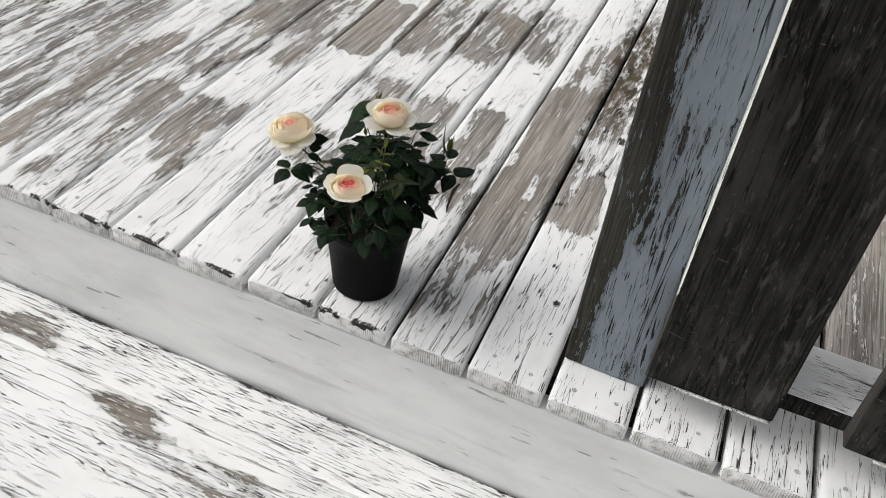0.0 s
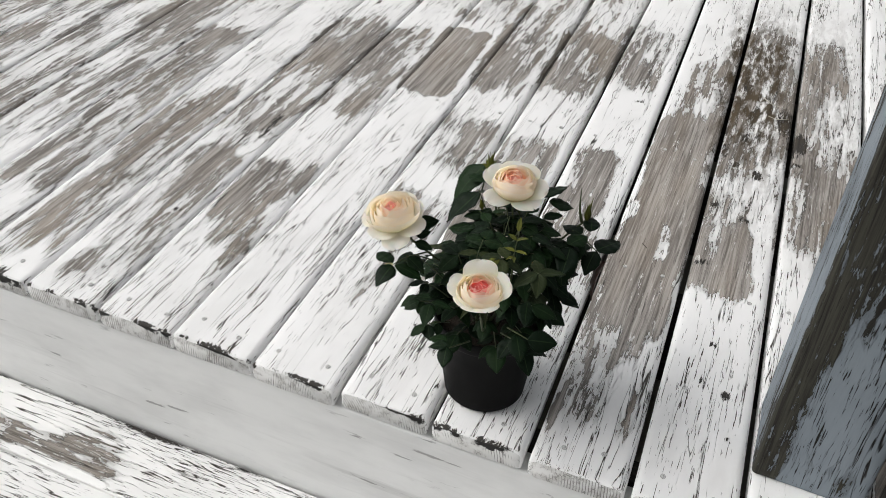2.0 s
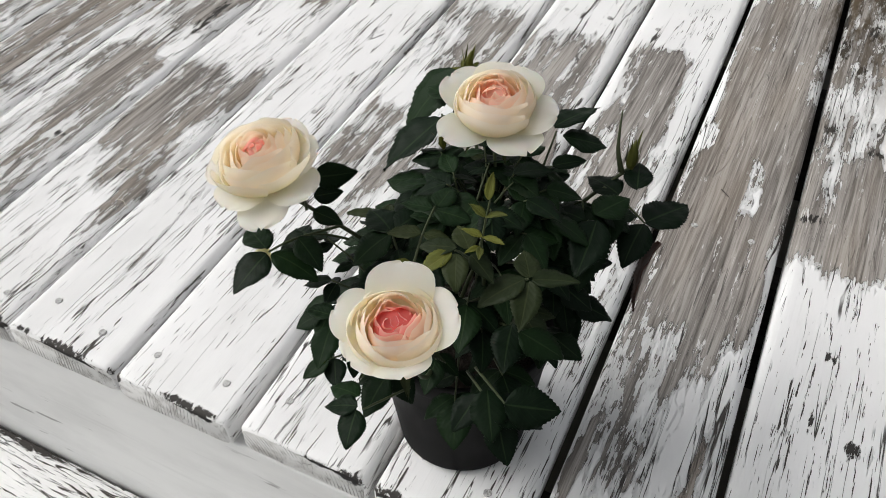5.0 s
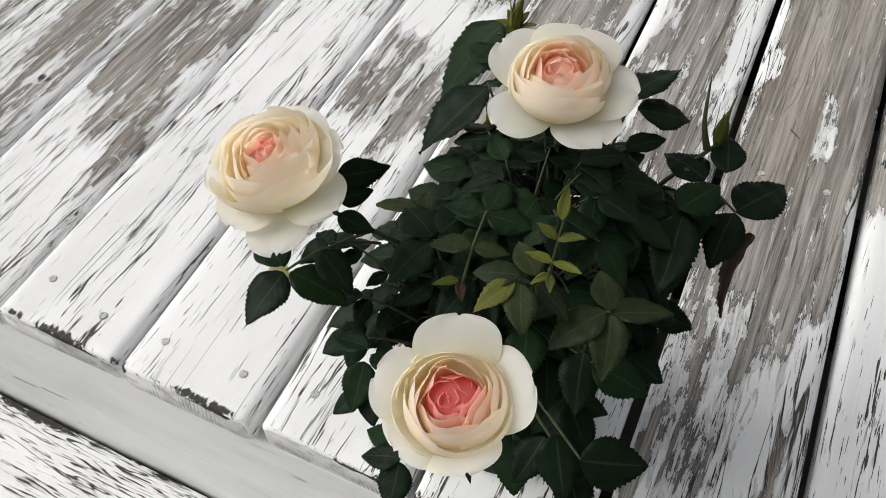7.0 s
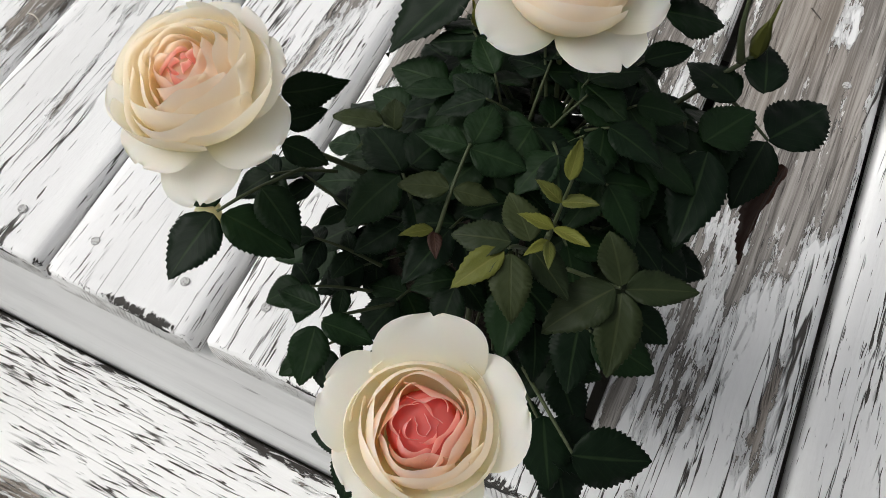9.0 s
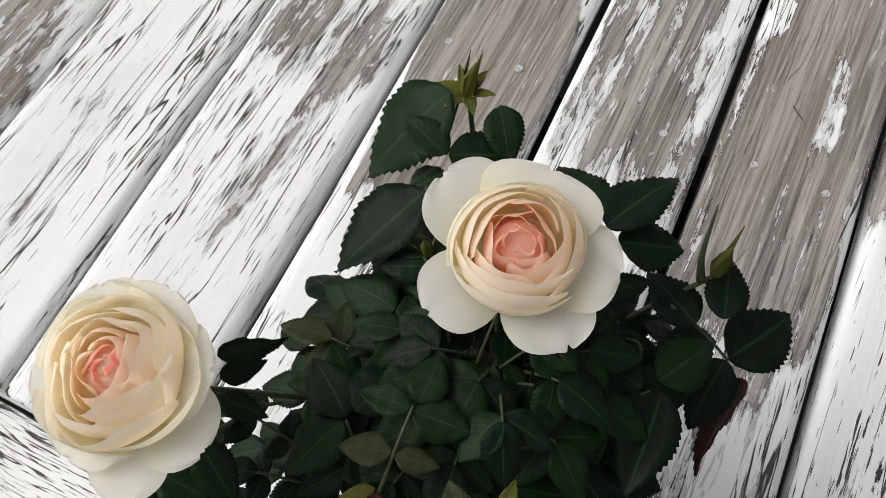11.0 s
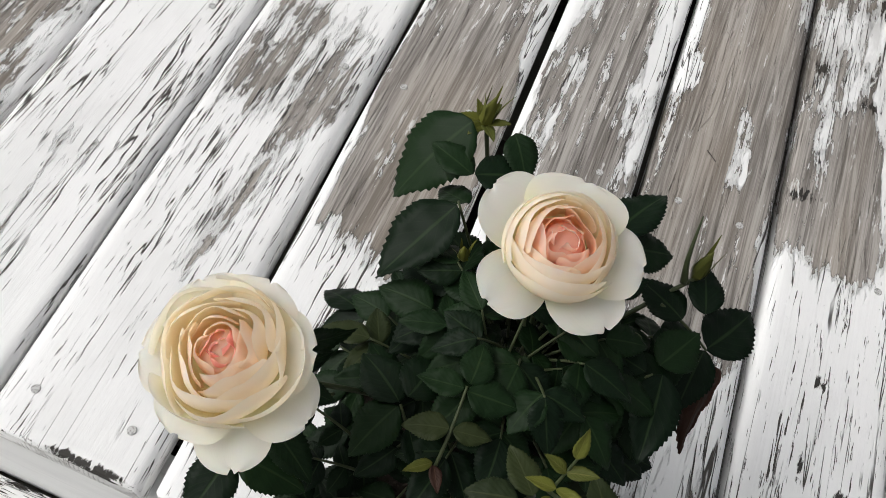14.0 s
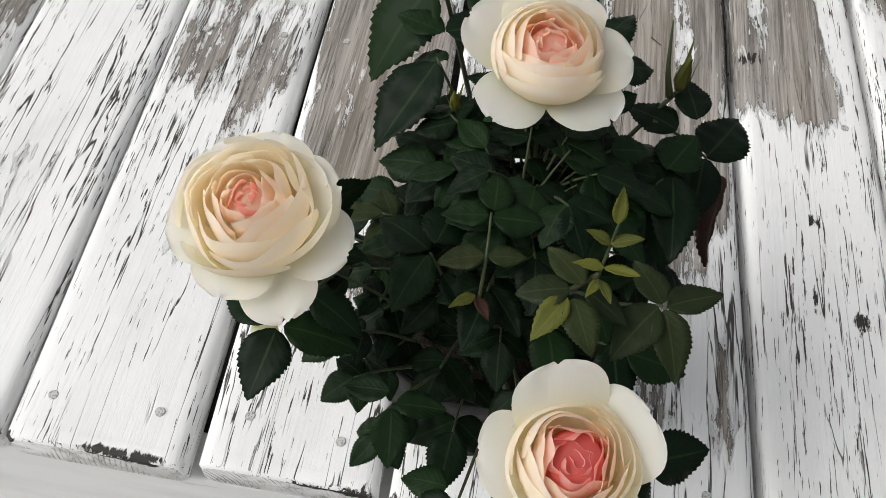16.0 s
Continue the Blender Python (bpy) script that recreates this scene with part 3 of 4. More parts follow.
def lathe(profile, segments=64):
    bm = bmesh.new()
    rings = [[bm.verts.new((r * math.cos(2 * math.pi * i / segments), r * math.sin(2 * math.pi * i / segments), z)) for i in range(segments)] for r, z in profile]
    for a, b in zip(rings, rings[1:]):
        for i in range(segments):
            j = (i + 1) % segments
            bm.faces.new((a[i], a[j], b[j], b[i])).smooth = True
    bm.faces.new(rings[0][::-1])
    bm.faces.new(rings[-1])
    return bm


POT_H, R_LOW, R_TOP = 0.150, 0.0585, 0.077
part("pot", lathe([(R_LOW - 0.006, 0.0022), (R_LOW - 0.003, 0.0022), (R_LOW, 0.006), (R_LOW + 0.0005, 0.010), (R_LOW + 0.012, 0.105), (R_TOP - 0.003, 0.128), (R_TOP - 0.0022, 0.130),
                   (R_TOP - 0.0008, 0.132), (R_TOP, 0.146), (R_TOP, 0.1485), (R_TOP - 0.001, 0.150), (R_TOP - 0.0025, 0.1495), (R_TOP - 0.0035, 0.146), (R_TOP - 0.005, 0.130), (R_LOW + 0.008, 0.105), (R_LOW + 0.006, 0.09)]), POT, plant, "matt black plastic pot")
bm = lathe([(0.067, 0.118), (0.066, 0.128), (0.045, 0.131), (0.02, 0.133)], 40)
for v in bm.verts:
    v.co.z += 0.003 * noise.noise(v.co * 90)
part("soil", bm, SOIL, plant, "dark potting soil")


def tube(points, r0, r1, sides=7):
    """A tapered round stalk through points."""
    pts = [Vector(p) for p in points]
    # smooth the line
    line = []
    for i in range(len(pts) - 1):
        p0, p1, p2, p3 = pts[max(i - 1, 0)], pts[i], pts[i + 1], pts[min(i + 2, len(pts) - 1)]
        for s in range(5):
            t = s / 5
            line.append(0.5 * ((2 * p1) + (p2 - p0) * t + (2 * p0 - 5 * p1 + 4 * p2 - p3) * t * t + (3 * p1 - p0 - 3 * p2 + p3) * t ** 3))
    line.append(pts[-1])
    verts, faces = [], []
    for i, p in enumerate(line):
        way = (line[min(i + 1, len(line) - 1)] - line[max(i - 1, 0)]).normalized()
        side = way.cross(Vector((0.31, 0.9, 0.2))).normalized()
        up = side.cross(way)
        r = r0 + (r1 - r0) * i / (len(line) - 1)
        for k in range(sides):
            t = 2 * math.pi * k / sides
            verts.append(p + r * (math.cos(t) * side + math.sin(t) * up))
    for i in range(len(line) - 1):
        for k in range(sides):
            j = (k + 1) % sides
            faces.append((i * sides + k, i * sides + j, (i + 1) * sides + j, (i + 1) * sides + k))
    faces.append(tuple(range(sides))[::-1])
    faces.append(tuple(range((len(line) - 1) * sides, len(line) * sides)))
    return mesh_of("stem", verts, faces, [STEM])


def leaflet_mesh(material, seed, wide=0.34, fold=0.18, droop=0.22, teeth=15):
    """One serrated leaflet, 1 long, from its base along +x, face up."""
    r = random.Random(seed)
    rows = teeth * 2 + 1
    cols = (-1.0, -0.55, 0.0, 0.55, 1.0)
    verts, uvs = [], []
    bend = r.uniform(-0.08, 0.08)
    for side in (1, -1):
        for i in range(rows):
            v = i / (rows - 1)
            w = 0.82 * wide * (math.sin(math.pi * v ** 0.74) ** 0.8 * (1.08 - 0.32 * v ** 4) if 0 < v < 1 else 0.0) + 0.004
            for c in cols:
                x, y = v, w * c
                if abs(c) == 1.0 and 1 < i < rows - 1:
                    tooth = 1.0 if i % 2 == 0 else 0.0
                    x += 0.022 * tooth
                    y *= 1.0 + 0.085 * tooth
                z = fold * abs(y) - droop * v * v * 0.6 - 0.3 * y * y + 0.012 * math.sin(v * 22 + abs(c) * 3) * abs(c)
                z += 0.03 * math.sin(v * 5 + seed) * c
                verts.append((x, y + bend * v * v, z + side * 0.004))
                uvs.append((0.5 + 0.5 * c, v))
    n = len(cols)
    faces = []
    half = rows * n
    for i in range(rows - 1):
        for k in range(n - 1):
            q = (i * n + k, (i + 1) * n + k, (i + 1) * n + k + 1, i * n + k + 1)
            faces.append(q)
            faces.append(tuple(half + a for a in q[::-1]))
        for k, turn in ((0, 1), (n - 1, -1)):
            q = (i * n + k, half + i * n + k, half + (i + 1) * n + k, (i + 1) * n + k)
            faces.append(q[::turn])
    return mesh_of("leaflet", verts, faces, [material], None, True, uvs)


KINDS = {
    "dark": [leaflet_mesh(LEAF, s, w, f, d) for s, w, f, d in ((1, 0.34, 0.2, 0.2), (2, 0.38, 0.1, 0.3), (3, 0.31, 0.3, 0.12), (4, 0.36, 0.15, 0.4), (5, 0.40, 0.05, 0.2))],
    "olive": [leaflet_mesh(LEAF_MID, s, w, f, d) for s, w, f, d in ((6, 0.33, 0.2, 0.2), (7, 0.37, 0.1, 0.3), (8, 0.30, 0.3, 0.12))],
    "young": [leaflet_mesh(LEAF_YOUNG, s, w, f, d, 9) for s, w, f, d in ((9, 0.26, 0.35, 0.3), (10, 0.2, 0.4, 0.1))],
    "brown": [leaflet_mesh(LEAF_BROWN, 11, 0.26, 0.4, 0.3)],
}
NAMES = {"olive": "bronze-green young leaflet", "young": "yellow-green new leaflet", "brown": "reddish-brown withered leaflet"}
pick = random.Random(21)


def leaflet(parent, at, heading, length, pitch=0.0, roll=0.0, kind="dark"):
    """A leaflet whose base is at a place of the world."""
    m = pose(*at, 0, 0, heading) @ pose(0, 0, 0, 0, -pitch, 0) @ pose(0, 0, 0, roll, 0, 0) @ Matrix.Diagonal((length, length * pick.uniform(0.94, 1.08), length, 1))
    return piece("leaflet", pick.choice(KINDS[kind]), parent, NAMES.get(kind, ""), m)


def stalk(points, r0=0.0011, r1=0.0007, name="leaf_stalk"):
    me = tube(points, r0, r1)
    return piece(name, me, plant, "", BACK)


def frond(base, tip, size, kind="dark", pairs=2, pitch=0.0, spread=62):
    """A compound leaf: a stalk from base to tip with pairs of leaflets and one at the end."""
    base, tip = Vector(base), Vector(tip)
    way = tip - base
    sag = base.lerp(tip, 0.5) + Vector((0, 0, 0.06 * way.length))
    me = tube([base, sag, tip], 0.0010, 0.0006)
    stem = piece("leaf_stalk", me, plant, "", BACK)
    heading = math.degrees(math.atan2(way.y, way.x))
    leaflet(stem, tip, heading, size, pitch + pick.uniform(-14, 8), pick.uniform(-15, 15), kind)
    for k in range(pairs):
        at = base.lerp(tip, 0.88 - 0.42 * k)
        for side in (-1, 1):
            leaflet(stem, at, heading + side * (spread + pick.uniform(-12, 12)), size * (0.92 - 0.16 * k) * pick.uniform(0.88, 1.08), pitch + pick.uniform(-18, 10), pick.uniform(-18, 18), kind)
    return stem


def guard_petal(phi, reach, height, dip, wide, seed, size):
    """A broad outer petal: narrow at its foot, round at its tip, with raised sides and a rolled rim."""
    r = random.Random(seed)
    rows, cols = 15, 15
    ph = [r.uniform(0, 6.28) for _ in range(4)]
    notch = r.uniform(-0.35, 0.35)
    turn = r.uniform(-0.05, 0.05)
    ca, sa = math.cos(radians(phi)), math.sin(radians(phi))
    verts, uvs = [], []
    for i in range(rows):
        v = math.sin(0.5 * math.pi * i / (rows - 1)) ** 0.9
        belly = 0.60
        w = math.sqrt(max(0.0, 1 - ((v - belly) / (1.005 - belly)) ** 2.6)) if v > belly else 0.30 + 0.70 * math.sin(0.5 * math.pi * v / belly)
        for k in range(cols):
            u = -1 + 2 * k / (cols - 1)
            side = wide * w * u
            far = 0.08 + (reach - 0.08) * v * (1 - 0.035 * math.exp(-((u - notch) / 0.22) ** 2) * v ** 6)
            far += 0.014 * math.sin(5.5 * u + ph[0]) * v ** 4
            rise = height * (1.35 * v - 0.35 * v * v) + 0.20 * side * side * (1.2 - v)
            edge = max(abs(u) ** 4 * w, v ** 9)
            rise -= dip * height * max(0.0, v - 0.62) ** 1.5 * 6 + 0.035 * edge
            rise += 0.018 * math.sin(6 * u + ph[1]) * v ** 3 + 0.015 * math.sin(9 * v + ph[2]) * u * v
            side += turn * v * v
            verts.append(Vector((far * ca - side * sa, far * sa + side * ca, rise)) * size)
            uvs.append((0.5 + 0.5 * u, v))
    faces = [(i * cols + k, i * cols + k + 1, (i + 1) * cols + k + 1, (i + 1) * cols + k) for i in range(rows - 1) for k in range(cols - 1)]
    return mesh_of("petal", verts, faces, [PETAL_OUTER], None, True, uvs)


def wrapped_petal(phi, half, belly, rim, high, material, seed, size, tuck=0.05, start=0.3, crease=0.0):
    """A petal of the cup: it follows a swelling wall and closes in over the heart; one side is tucked under its neighbour."""
    r = random.Random(seed)
    rows, cols = 12, 15
    ph = [r.uniform(0, 6.28) for _ in range(4)]
    notch = r.uniform(-0.6, 0.6)
    foot, p1, p2, tip = (0.10, 0.02), (1.12 * belly, 0.08), (1.14 * belly, 0.86 * high), (rim, high)
    verts, uvs = [], []
    for i in range(rows):
        for k in range(cols):
            u, v = -1 + 2 * k / (cols - 1), i / (rows - 1)
            top = 1 - 0.24 * abs(u) ** 2.6 - 0.035 * math.exp(-((u - notch) / 0.18) ** 2) + (0.018 + 0.22 * crease) * math.sin(4.5 * u + ph[0])
            t = start + (1 - start) * v * top
            q = 1 - t
            rr, zz = (q ** 3 * foot[j] + 3 * q * q * t * p1[j] + 3 * q * t * t * p2[j] + t ** 3 * tip[j] for j in (0, 1))
            lip = max(0.0, v - 0.84) / 0.16
            rr *= 1 + tuck * u + 0.015 * math.sin(5 * u + ph[1]) * v + crease * math.sin(3.2 * u + ph[2]) * v
            rr += 0.022 * lip * lip
            zz += 0.010 * lip + 0.014 * math.sin(5 * u + ph[3]) * v ** 3 - 0.012 * lip * lip
            ang = radians(phi) + u * radians(half) * (0.75 + 0.25 * v) * (1 - 0.10 * v ** 4)
            verts.append(Vector((rr * math.cos(ang), rr * math.sin(ang), zz)) * size)
            uvs.append((0.5 + 0.5 * u, v))
    faces = [(i * cols + k, i * cols + k + 1, (i + 1) * cols + k + 1, (i + 1) * cols + k) for i in range(rows - 1) for k in range(cols - 1)]
    return mesh_of("petal", verts, faces, [material], None, True, uvs)


def bloom(at, normal, size, seed, guards, layers, label, floor_z=0.50, floor_r=0.3, floor_colour=None):
    """A full rose: a green cup with sepals, spread guard petals (azimuth, reach, height, dip, half width) and layers of wrapped petals
    (how many, belly, rim, height, half angle, material, crease) towards the heart."""
    r = random.Random(seed)
    at = Vector(at)
    m = BACK @ Matrix.Translation(at) @ Vector((0, 0, 1)).rotation_difference(Vector(normal)).to_matrix().to_4x4()
    bm = lathe([(0.0015, -0.012), (0.0042, -0.010), (0.0052, -0.006), (0.0040, -0.001), (0.006, 0.0012)], 16)
    for k in range(5):
        a = radians(72 * k + 20)
        ca, sa = math.cos(a), math.sin(a)
        rows = []
        for i in range(6):
            v = i / 5
            w = 0.0042 * math.sin(math.pi * (0.25 + 0.75 * v)) + 0.0002
            rad, z = 0.004 + 0.022 * v, -0.001 - 0.018 * v * v
            rows.append([bm.verts.new((rad * ca - q * w * sa, rad * sa + q * w * ca, z + 0.0015 * abs(q))) for q in (-1, 0, 1)])
        for p, q in zip(rows, rows[1:]):
            for k2 in (0, 1):
                bm.faces.new((p[k2], q[k2], q[k2 + 1], p[k2 + 1]))
    flower = part("flower", bm, LEAF_MID, plant, label)
    flower.matrix_basis = m
    for phi, reach, height, dip, wide in guards:
        piece("petal", guard_petal(phi, reach, height, dip, wide, r.random(), size), flower)
    f = size * floor_r
    part("flower_heart", lathe([(1.25 * f, size * (floor_z - 0.12)), (f, size * floor_z), (0.5 * f, size * (floor_z + 0.02)), (0.05 * f, size * (floor_z + 0.03))], 24), floor_colour or PETAL_INNER, flower)
    for count, belly, rim, high, half, material, crease in layers:
        begin = r.uniform(0, 360)
        small = belly < 0.36
        for k in range(count):
            wild = r.uniform(0.93, 1.07) if small else r.uniform(0.975, 1.025)
            piece("petal", wrapped_petal(begin + 360 * k / count + r.uniform(-12, 12), half * r.uniform(0.85, 1.1), belly * wild, rim * wild, high * r.uniform(0.97, 1.03), material, r.random(), size,
                                         0.07 if small else 0.045, 0.45 if belly < 0.5 else 0.25, crease), flower)
    return flower


ROSE_T, ROSE_L, ROSE_F = Vector((0.066, 0.131, 0.327)), Vector((-0.047, 0.017, 0.322)), Vector((0.095, -0.067, 0.317))
bloom(ROSE_T, (0.03, -0.17, 0.98), 0.0405, 3, ((160, 1.10, 0.46, 0.08, 0.50), (238, 1.10, 0.34, 0.08, 0.44), (320, 1.10, 0.28, 0.10, 0.46), (14, 1.06, 0.40, 0.10, 0.48), (92, 0.86, 0.60, 0.03, 0.64)),
      ((3, 0.66, 0.62, 0.58, 80, PETAL_OUTER, 0.03), (3, 0.64, 0.52, 0.68, 80, PETAL_MID, 0.03), (3, 0.56, 0.42, 0.73, 80, PETAL_MID, 0.05),
       (4, 0.47, 0.33, 0.745, 62, PETAL_INNER, 0.09), (4, 0.37, 0.25, 0.74, 60, PETAL_PINK, 0.16), (3, 0.28, 0.17, 0.735, 74, PETAL_PINK, 0.24), (3, 0.18, 0.09, 0.73, 72, PETAL_PINK, 0.30)),
      "open cream rose with a peach-pink heart", 0.62, 0.22, PETAL_PINK)
bloom(ROSE_L, (-0.12, -0.16, 0.98), 0.0390, 8, ((296, 1.20, 0.02, 0.26, 0.44), (346, 1.14, 0.24, 0.18, 0.46), (258, 0.98, 0.24, 0.16, 0.48), (26, 0.99, 0.48, 0.08, 0.50), (82, 0.95, 0.54, 0.04, 0.50), (136, 0.96, 0.52, 0.06, 0.50), (196, 0.98, 0.42, 0.10, 0.50)),
      ((4, 0.76, 0.78, 0.56, 56, PETAL_OUTER, 0.08), (4, 0.70, 0.64, 0.66, 62, PETAL_MID, 0.08), (4, 0.62, 0.50, 0.73, 64, PETAL_MID, 0.08), (4, 0.51, 0.38, 0.765, 62, PETAL_MID, 0.10),
       (4, 0.41, 0.28, 0.77, 60, PETAL_INNER, 0.14), (3, 0.31, 0.19, 0.765, 72, PETAL_INNER, 0.22), (3, 0.21, 0.12, 0.75, 70, PETAL_CORAL, 0.28), (2, 0.12, 0.06, 0.735, 90, PETAL_CORAL, 0.3)),
      "open cream-yellow rose with a small pink heart", 0.62, 0.22)
bloom(ROSE_F, (0.04, -0.14, 0.99), 0.0322, 14, ((112, 1.10, 0.92, 0.02, 0.60), (186, 1.12, 0.64, 0.08, 0.54), (246, 0.98, 0.54, 0.05, 0.52), (306, 0.98, 0.56, 0.05, 0.52), (38, 1.08, 0.72, 0.05, 0.60)),
      ((3, 0.74, 0.72, 0.64, 78, PETAL_OUTER, 0.05), (3, 0.69, 0.60, 0.72, 80, PETAL_MID, 0.05), (4, 0.61, 0.50, 0.76, 62, PETAL_MID, 0.06), (4, 0.52, 0.40, 0.77, 62, PETAL_INNER, 0.10),
       (4, 0.42, 0.31, 0.76, 58, PETAL_PINK, 0.18), (4, 0.33, 0.22, 0.75, 56, PETAL_CORAL, 0.24), (3, 0.23, 0.13, 0.74, 70, PETAL_CORAL, 0.28), (2, 0.12, 0.06, 0.73, 90, PETAL_CORAL, 0.3)),
      "cupped cream rose with a coral-pink heart", 0.64, 0.30, PETAL_CORAL)

# stems
ROOT = Vector((AX, AY, 0.128))
for target, mid in ((ROSE_T - Vector((0.001, -0.000, 0.013)), (0.075, 0.116, 0.233)), (ROSE_L - Vector((-0.003, -0.004, 0.013)), (0.006, 0.060, 0.239)), (ROSE_F - Vector((0.001, -0.006, 0.013)), (0.087, -0.022, 0.228)),
                    ((0.003, 0.219, 0.299), (0.030, 0.183, 0.240)), ((0.152, 0.194, 0.270), (0.120, 0.163, 0.239)), ((0.103, 0.025, 0.316), (0.091, 0.058, 0.233)), ((0.051, 0.057, 0.278), (0.057, 0.083, 0.211)),
                    ((0.133, 0.025, 0.283), (0.109, 0.058, 0.222)), ((0.023, 0.048, 0.261), (0.038, 0.078, 0.200))):
    start = ROOT + Vector((pick.uniform(-0.02, 0.02), pick.uniform(-0.02, 0.02), 0))
    stalk([start, start.lerp(Vector(mid), 0.5) + Vector((0.000, -0.000, 0.011)), mid, target], 0.0022, 0.0013, "stem")

# leaves that stand out
s = stalk([(-0.001, 0.202, 0.268), (0.002, 0.210, 0.298)])
leaflet(s, (-0.003, 0.211, 0.302), -124, 0.064, -28, 10)
leaflet(s, (0.010, 0.180, 0.297), 160, 0.032, 0, 0)
leaflet(s, (0.011, 0.180, 0.298), 28, 0.034, 0, 0)
leaflet(s, (0.022, 0.214, 0.302), -52, 0.032, -5, 0)
s = stalk([(0.031, 0.148, 0.261), (0.009, 0.160, 0.297)])
leaflet(s, (0.009, 0.160, 0.293), -116, 0.060, -20, 15)
leaflet(s, (0.014, 0.165, 0.291), 150, 0.03, -30, 0)
s = stalk([(0.090, 0.148, 0.250), (0.096, 0.177, 0.297)])
leaflet(s, (0.094, 0.177, 0.300), 68, 0.047, 2, -15)
leaflet(s, (0.102, 0.175, 0.295), 28, 0.036, -12, 0)
leaflet(s, (0.090, 0.181, 0.295), 140, 0.042, -5, 0)
s = stalk([(0.110, 0.148, 0.239), (0.129, 0.146, 0.264), (0.134, 0.138, 0.264)])
leaflet(s, (0.135, 0.138, 0.264), -76, 0.060, -18, 0)
leaflet(s, (0.139, 0.148, 0.262), 12, 0.034, -20, 0)
s = stalk([(0.138, 0.172, 0.262), (0.157, 0.170, 0.254), (0.175, 0.166, 0.244)])
leaflet(s, (0.175, 0.167, 0.244), 56, 0.046, 2, 0)
leaflet(s, (0.174, 0.166, 0.243), -98, 0.039, -12, 0)
leaflet(s, (0.189, 0.166, 0.230), -102, 0.056, -26, 60, "brown")
leaflet(s, (0.163, 0.175, 0.266), 105, 0.034, 10, 0)
leaflet(s, (0.152, 0.168, 0.262), 150, 0.036, 2, 0)
leaflet(s, (0.147, 0.160, 0.258), -70, 0.034, -8, 0)
s = stalk([(-0.028, 0.027, 0.291), (-0.037, 0.037, 0.309)])
leaflet(s, (-0.030, 0.043, 0.308), 30, 0.030, 0, 80)
leaflet(s, (-0.028, 0.037, 0.296), 40, 0.021, 0, 60)
leaflet(s, (-0.026, 0.031, 0.288), 5, 0.023, -8, 35)
s = stalk([(-0.012, 0.040, 0.272), (-0.028, 0.008, 0.280), (-0.038, -0.008, 0.278)])
leaflet(s, (-0.038, -0.010, 0.278), -98, 0.034, -6, 0)
leaflet(s, (-0.040, -0.007, 0.279), 152, 0.034, -4, 0)
leaflet(s, (-0.035, -0.008, 0.278), 2, 0.036, -4, 0)
leaflet(s, (-0.026, 0.010, 0.280), -25, 0.032, -5, 0)
s = stalk([(0.109, 0.008, 0.216), (0.145, -0.028, 0.242)])
leaflet(s, (0.145, -0.029, 0.242), 20, 0.036, -4, 30)
leaflet(s, (0.127, -0.014, 0.229), -60, 0.034, -20, 0)
s = stalk([(0.099, 0.048, 0.222), (0.132, 0.026, 0.246)])
leaflet(s, (0.132, 0.026, 0.246), -6, 0.034, -6, 0)
leaflet(s, (0.125, 0.030, 0.246), -80, 0.034, -10, 0)
s = stalk([(0.053, 0.028, 0.272), (0.053, 0.043, 0.289), (0.052, 0.063, 0.296)])
leaflet(s, (0.051, 0.062, 0.295), -170, 0.024, 0, 0)
leaflet(s, (0.053, 0.061, 0.295), 6, 0.027, 0, 0)
leaflet(s, (0.052, 0.042, 0.289), -166, 0.023, 0, 0, "olive")
leaflet(s, (0.054, 0.042, 0.289), 10, 0.020, 0, 0, "olive")
leaflet(s, (0.053, 0.065, 0.295), 88, 0.024, 5, 0)
leaflet(s, (0.051, 0.028, 0.274), -140, 0.016, 10, 0, "young")
leaflet(s, (0.052, 0.027, 0.274), -60, 0.014, 15, 0, "brown")
s = stalk([(0.038, 0.038, 0.258), (0.025, 0.049, 0.273)])
leaflet(s, (0.024, 0.050, 0.273), 142, 0.034, 0, 0)
leaflet(s, (0.024, 0.048, 0.272), -116, 0.034, -5, 0)
leaflet(s, (0.027, 0.054, 0.274), 75, 0.032, 0, 0)
leaflet(s, (0.033, 0.042, 0.266), -50, 0.024, -5, 0)
s = stalk([(0.103, 0.025, 0.313), (0.104, 0.029, 0.331), (0.105, 0.033, 0.346)], 0.0009, 0.0006)
for heading, z, length, pitch in ((95, 0.346, 0.017, 62), (10, 0.335, 0.014, 30), (170, 0.335, 0.013, 30), (-10, 0.322, 0.016, 12), (185, 0.322, 0.015, 12), (-70, 0.315, 0.014, 15), (-120, 0.315, 0.013, 10)):
    leaflet(s, (0.104, 0.032 - (0.346 - z) * 0.3, z), heading, length, pitch, 0, "young")
s = stalk([(0.100, 0.027, 0.294), (0.093, 0.017, 0.311), (0.091, 0.013, 0.315)])
leaflet(s, (0.090, 0.011, 0.315), -122, 0.025, -6, 0, "young")
leaflet(s, (0.093, 0.011, 0.315), -68, 0.027, -8, 0, "olive")
leaflet(s, (0.091, 0.016, 0.315), -166, 0.024, 0, 0, "olive")
leaflet(s, (0.097, 0.021, 0.312), 130, 0.025, 0, 0, "olive")
leaflet(s, (0.099, 0.019, 0.310), -25, 0.024, -12, 0, "olive")
s = stalk([(0.111, 0.043, 0.261), (0.130, 0.027, 0.293), (0.136, 0.024, 0.300)])
leaflet(s, (0.136, 0.025, 0.300), 118, 0.026, 2, 0, "olive")
leaflet(s, (0.138, 0.024, 0.300), 28, 0.030, 0, 0, "olive")
leaflet(s, (0.137, 0.022, 0.300), -74, 0.034, -10, 0, "olive")
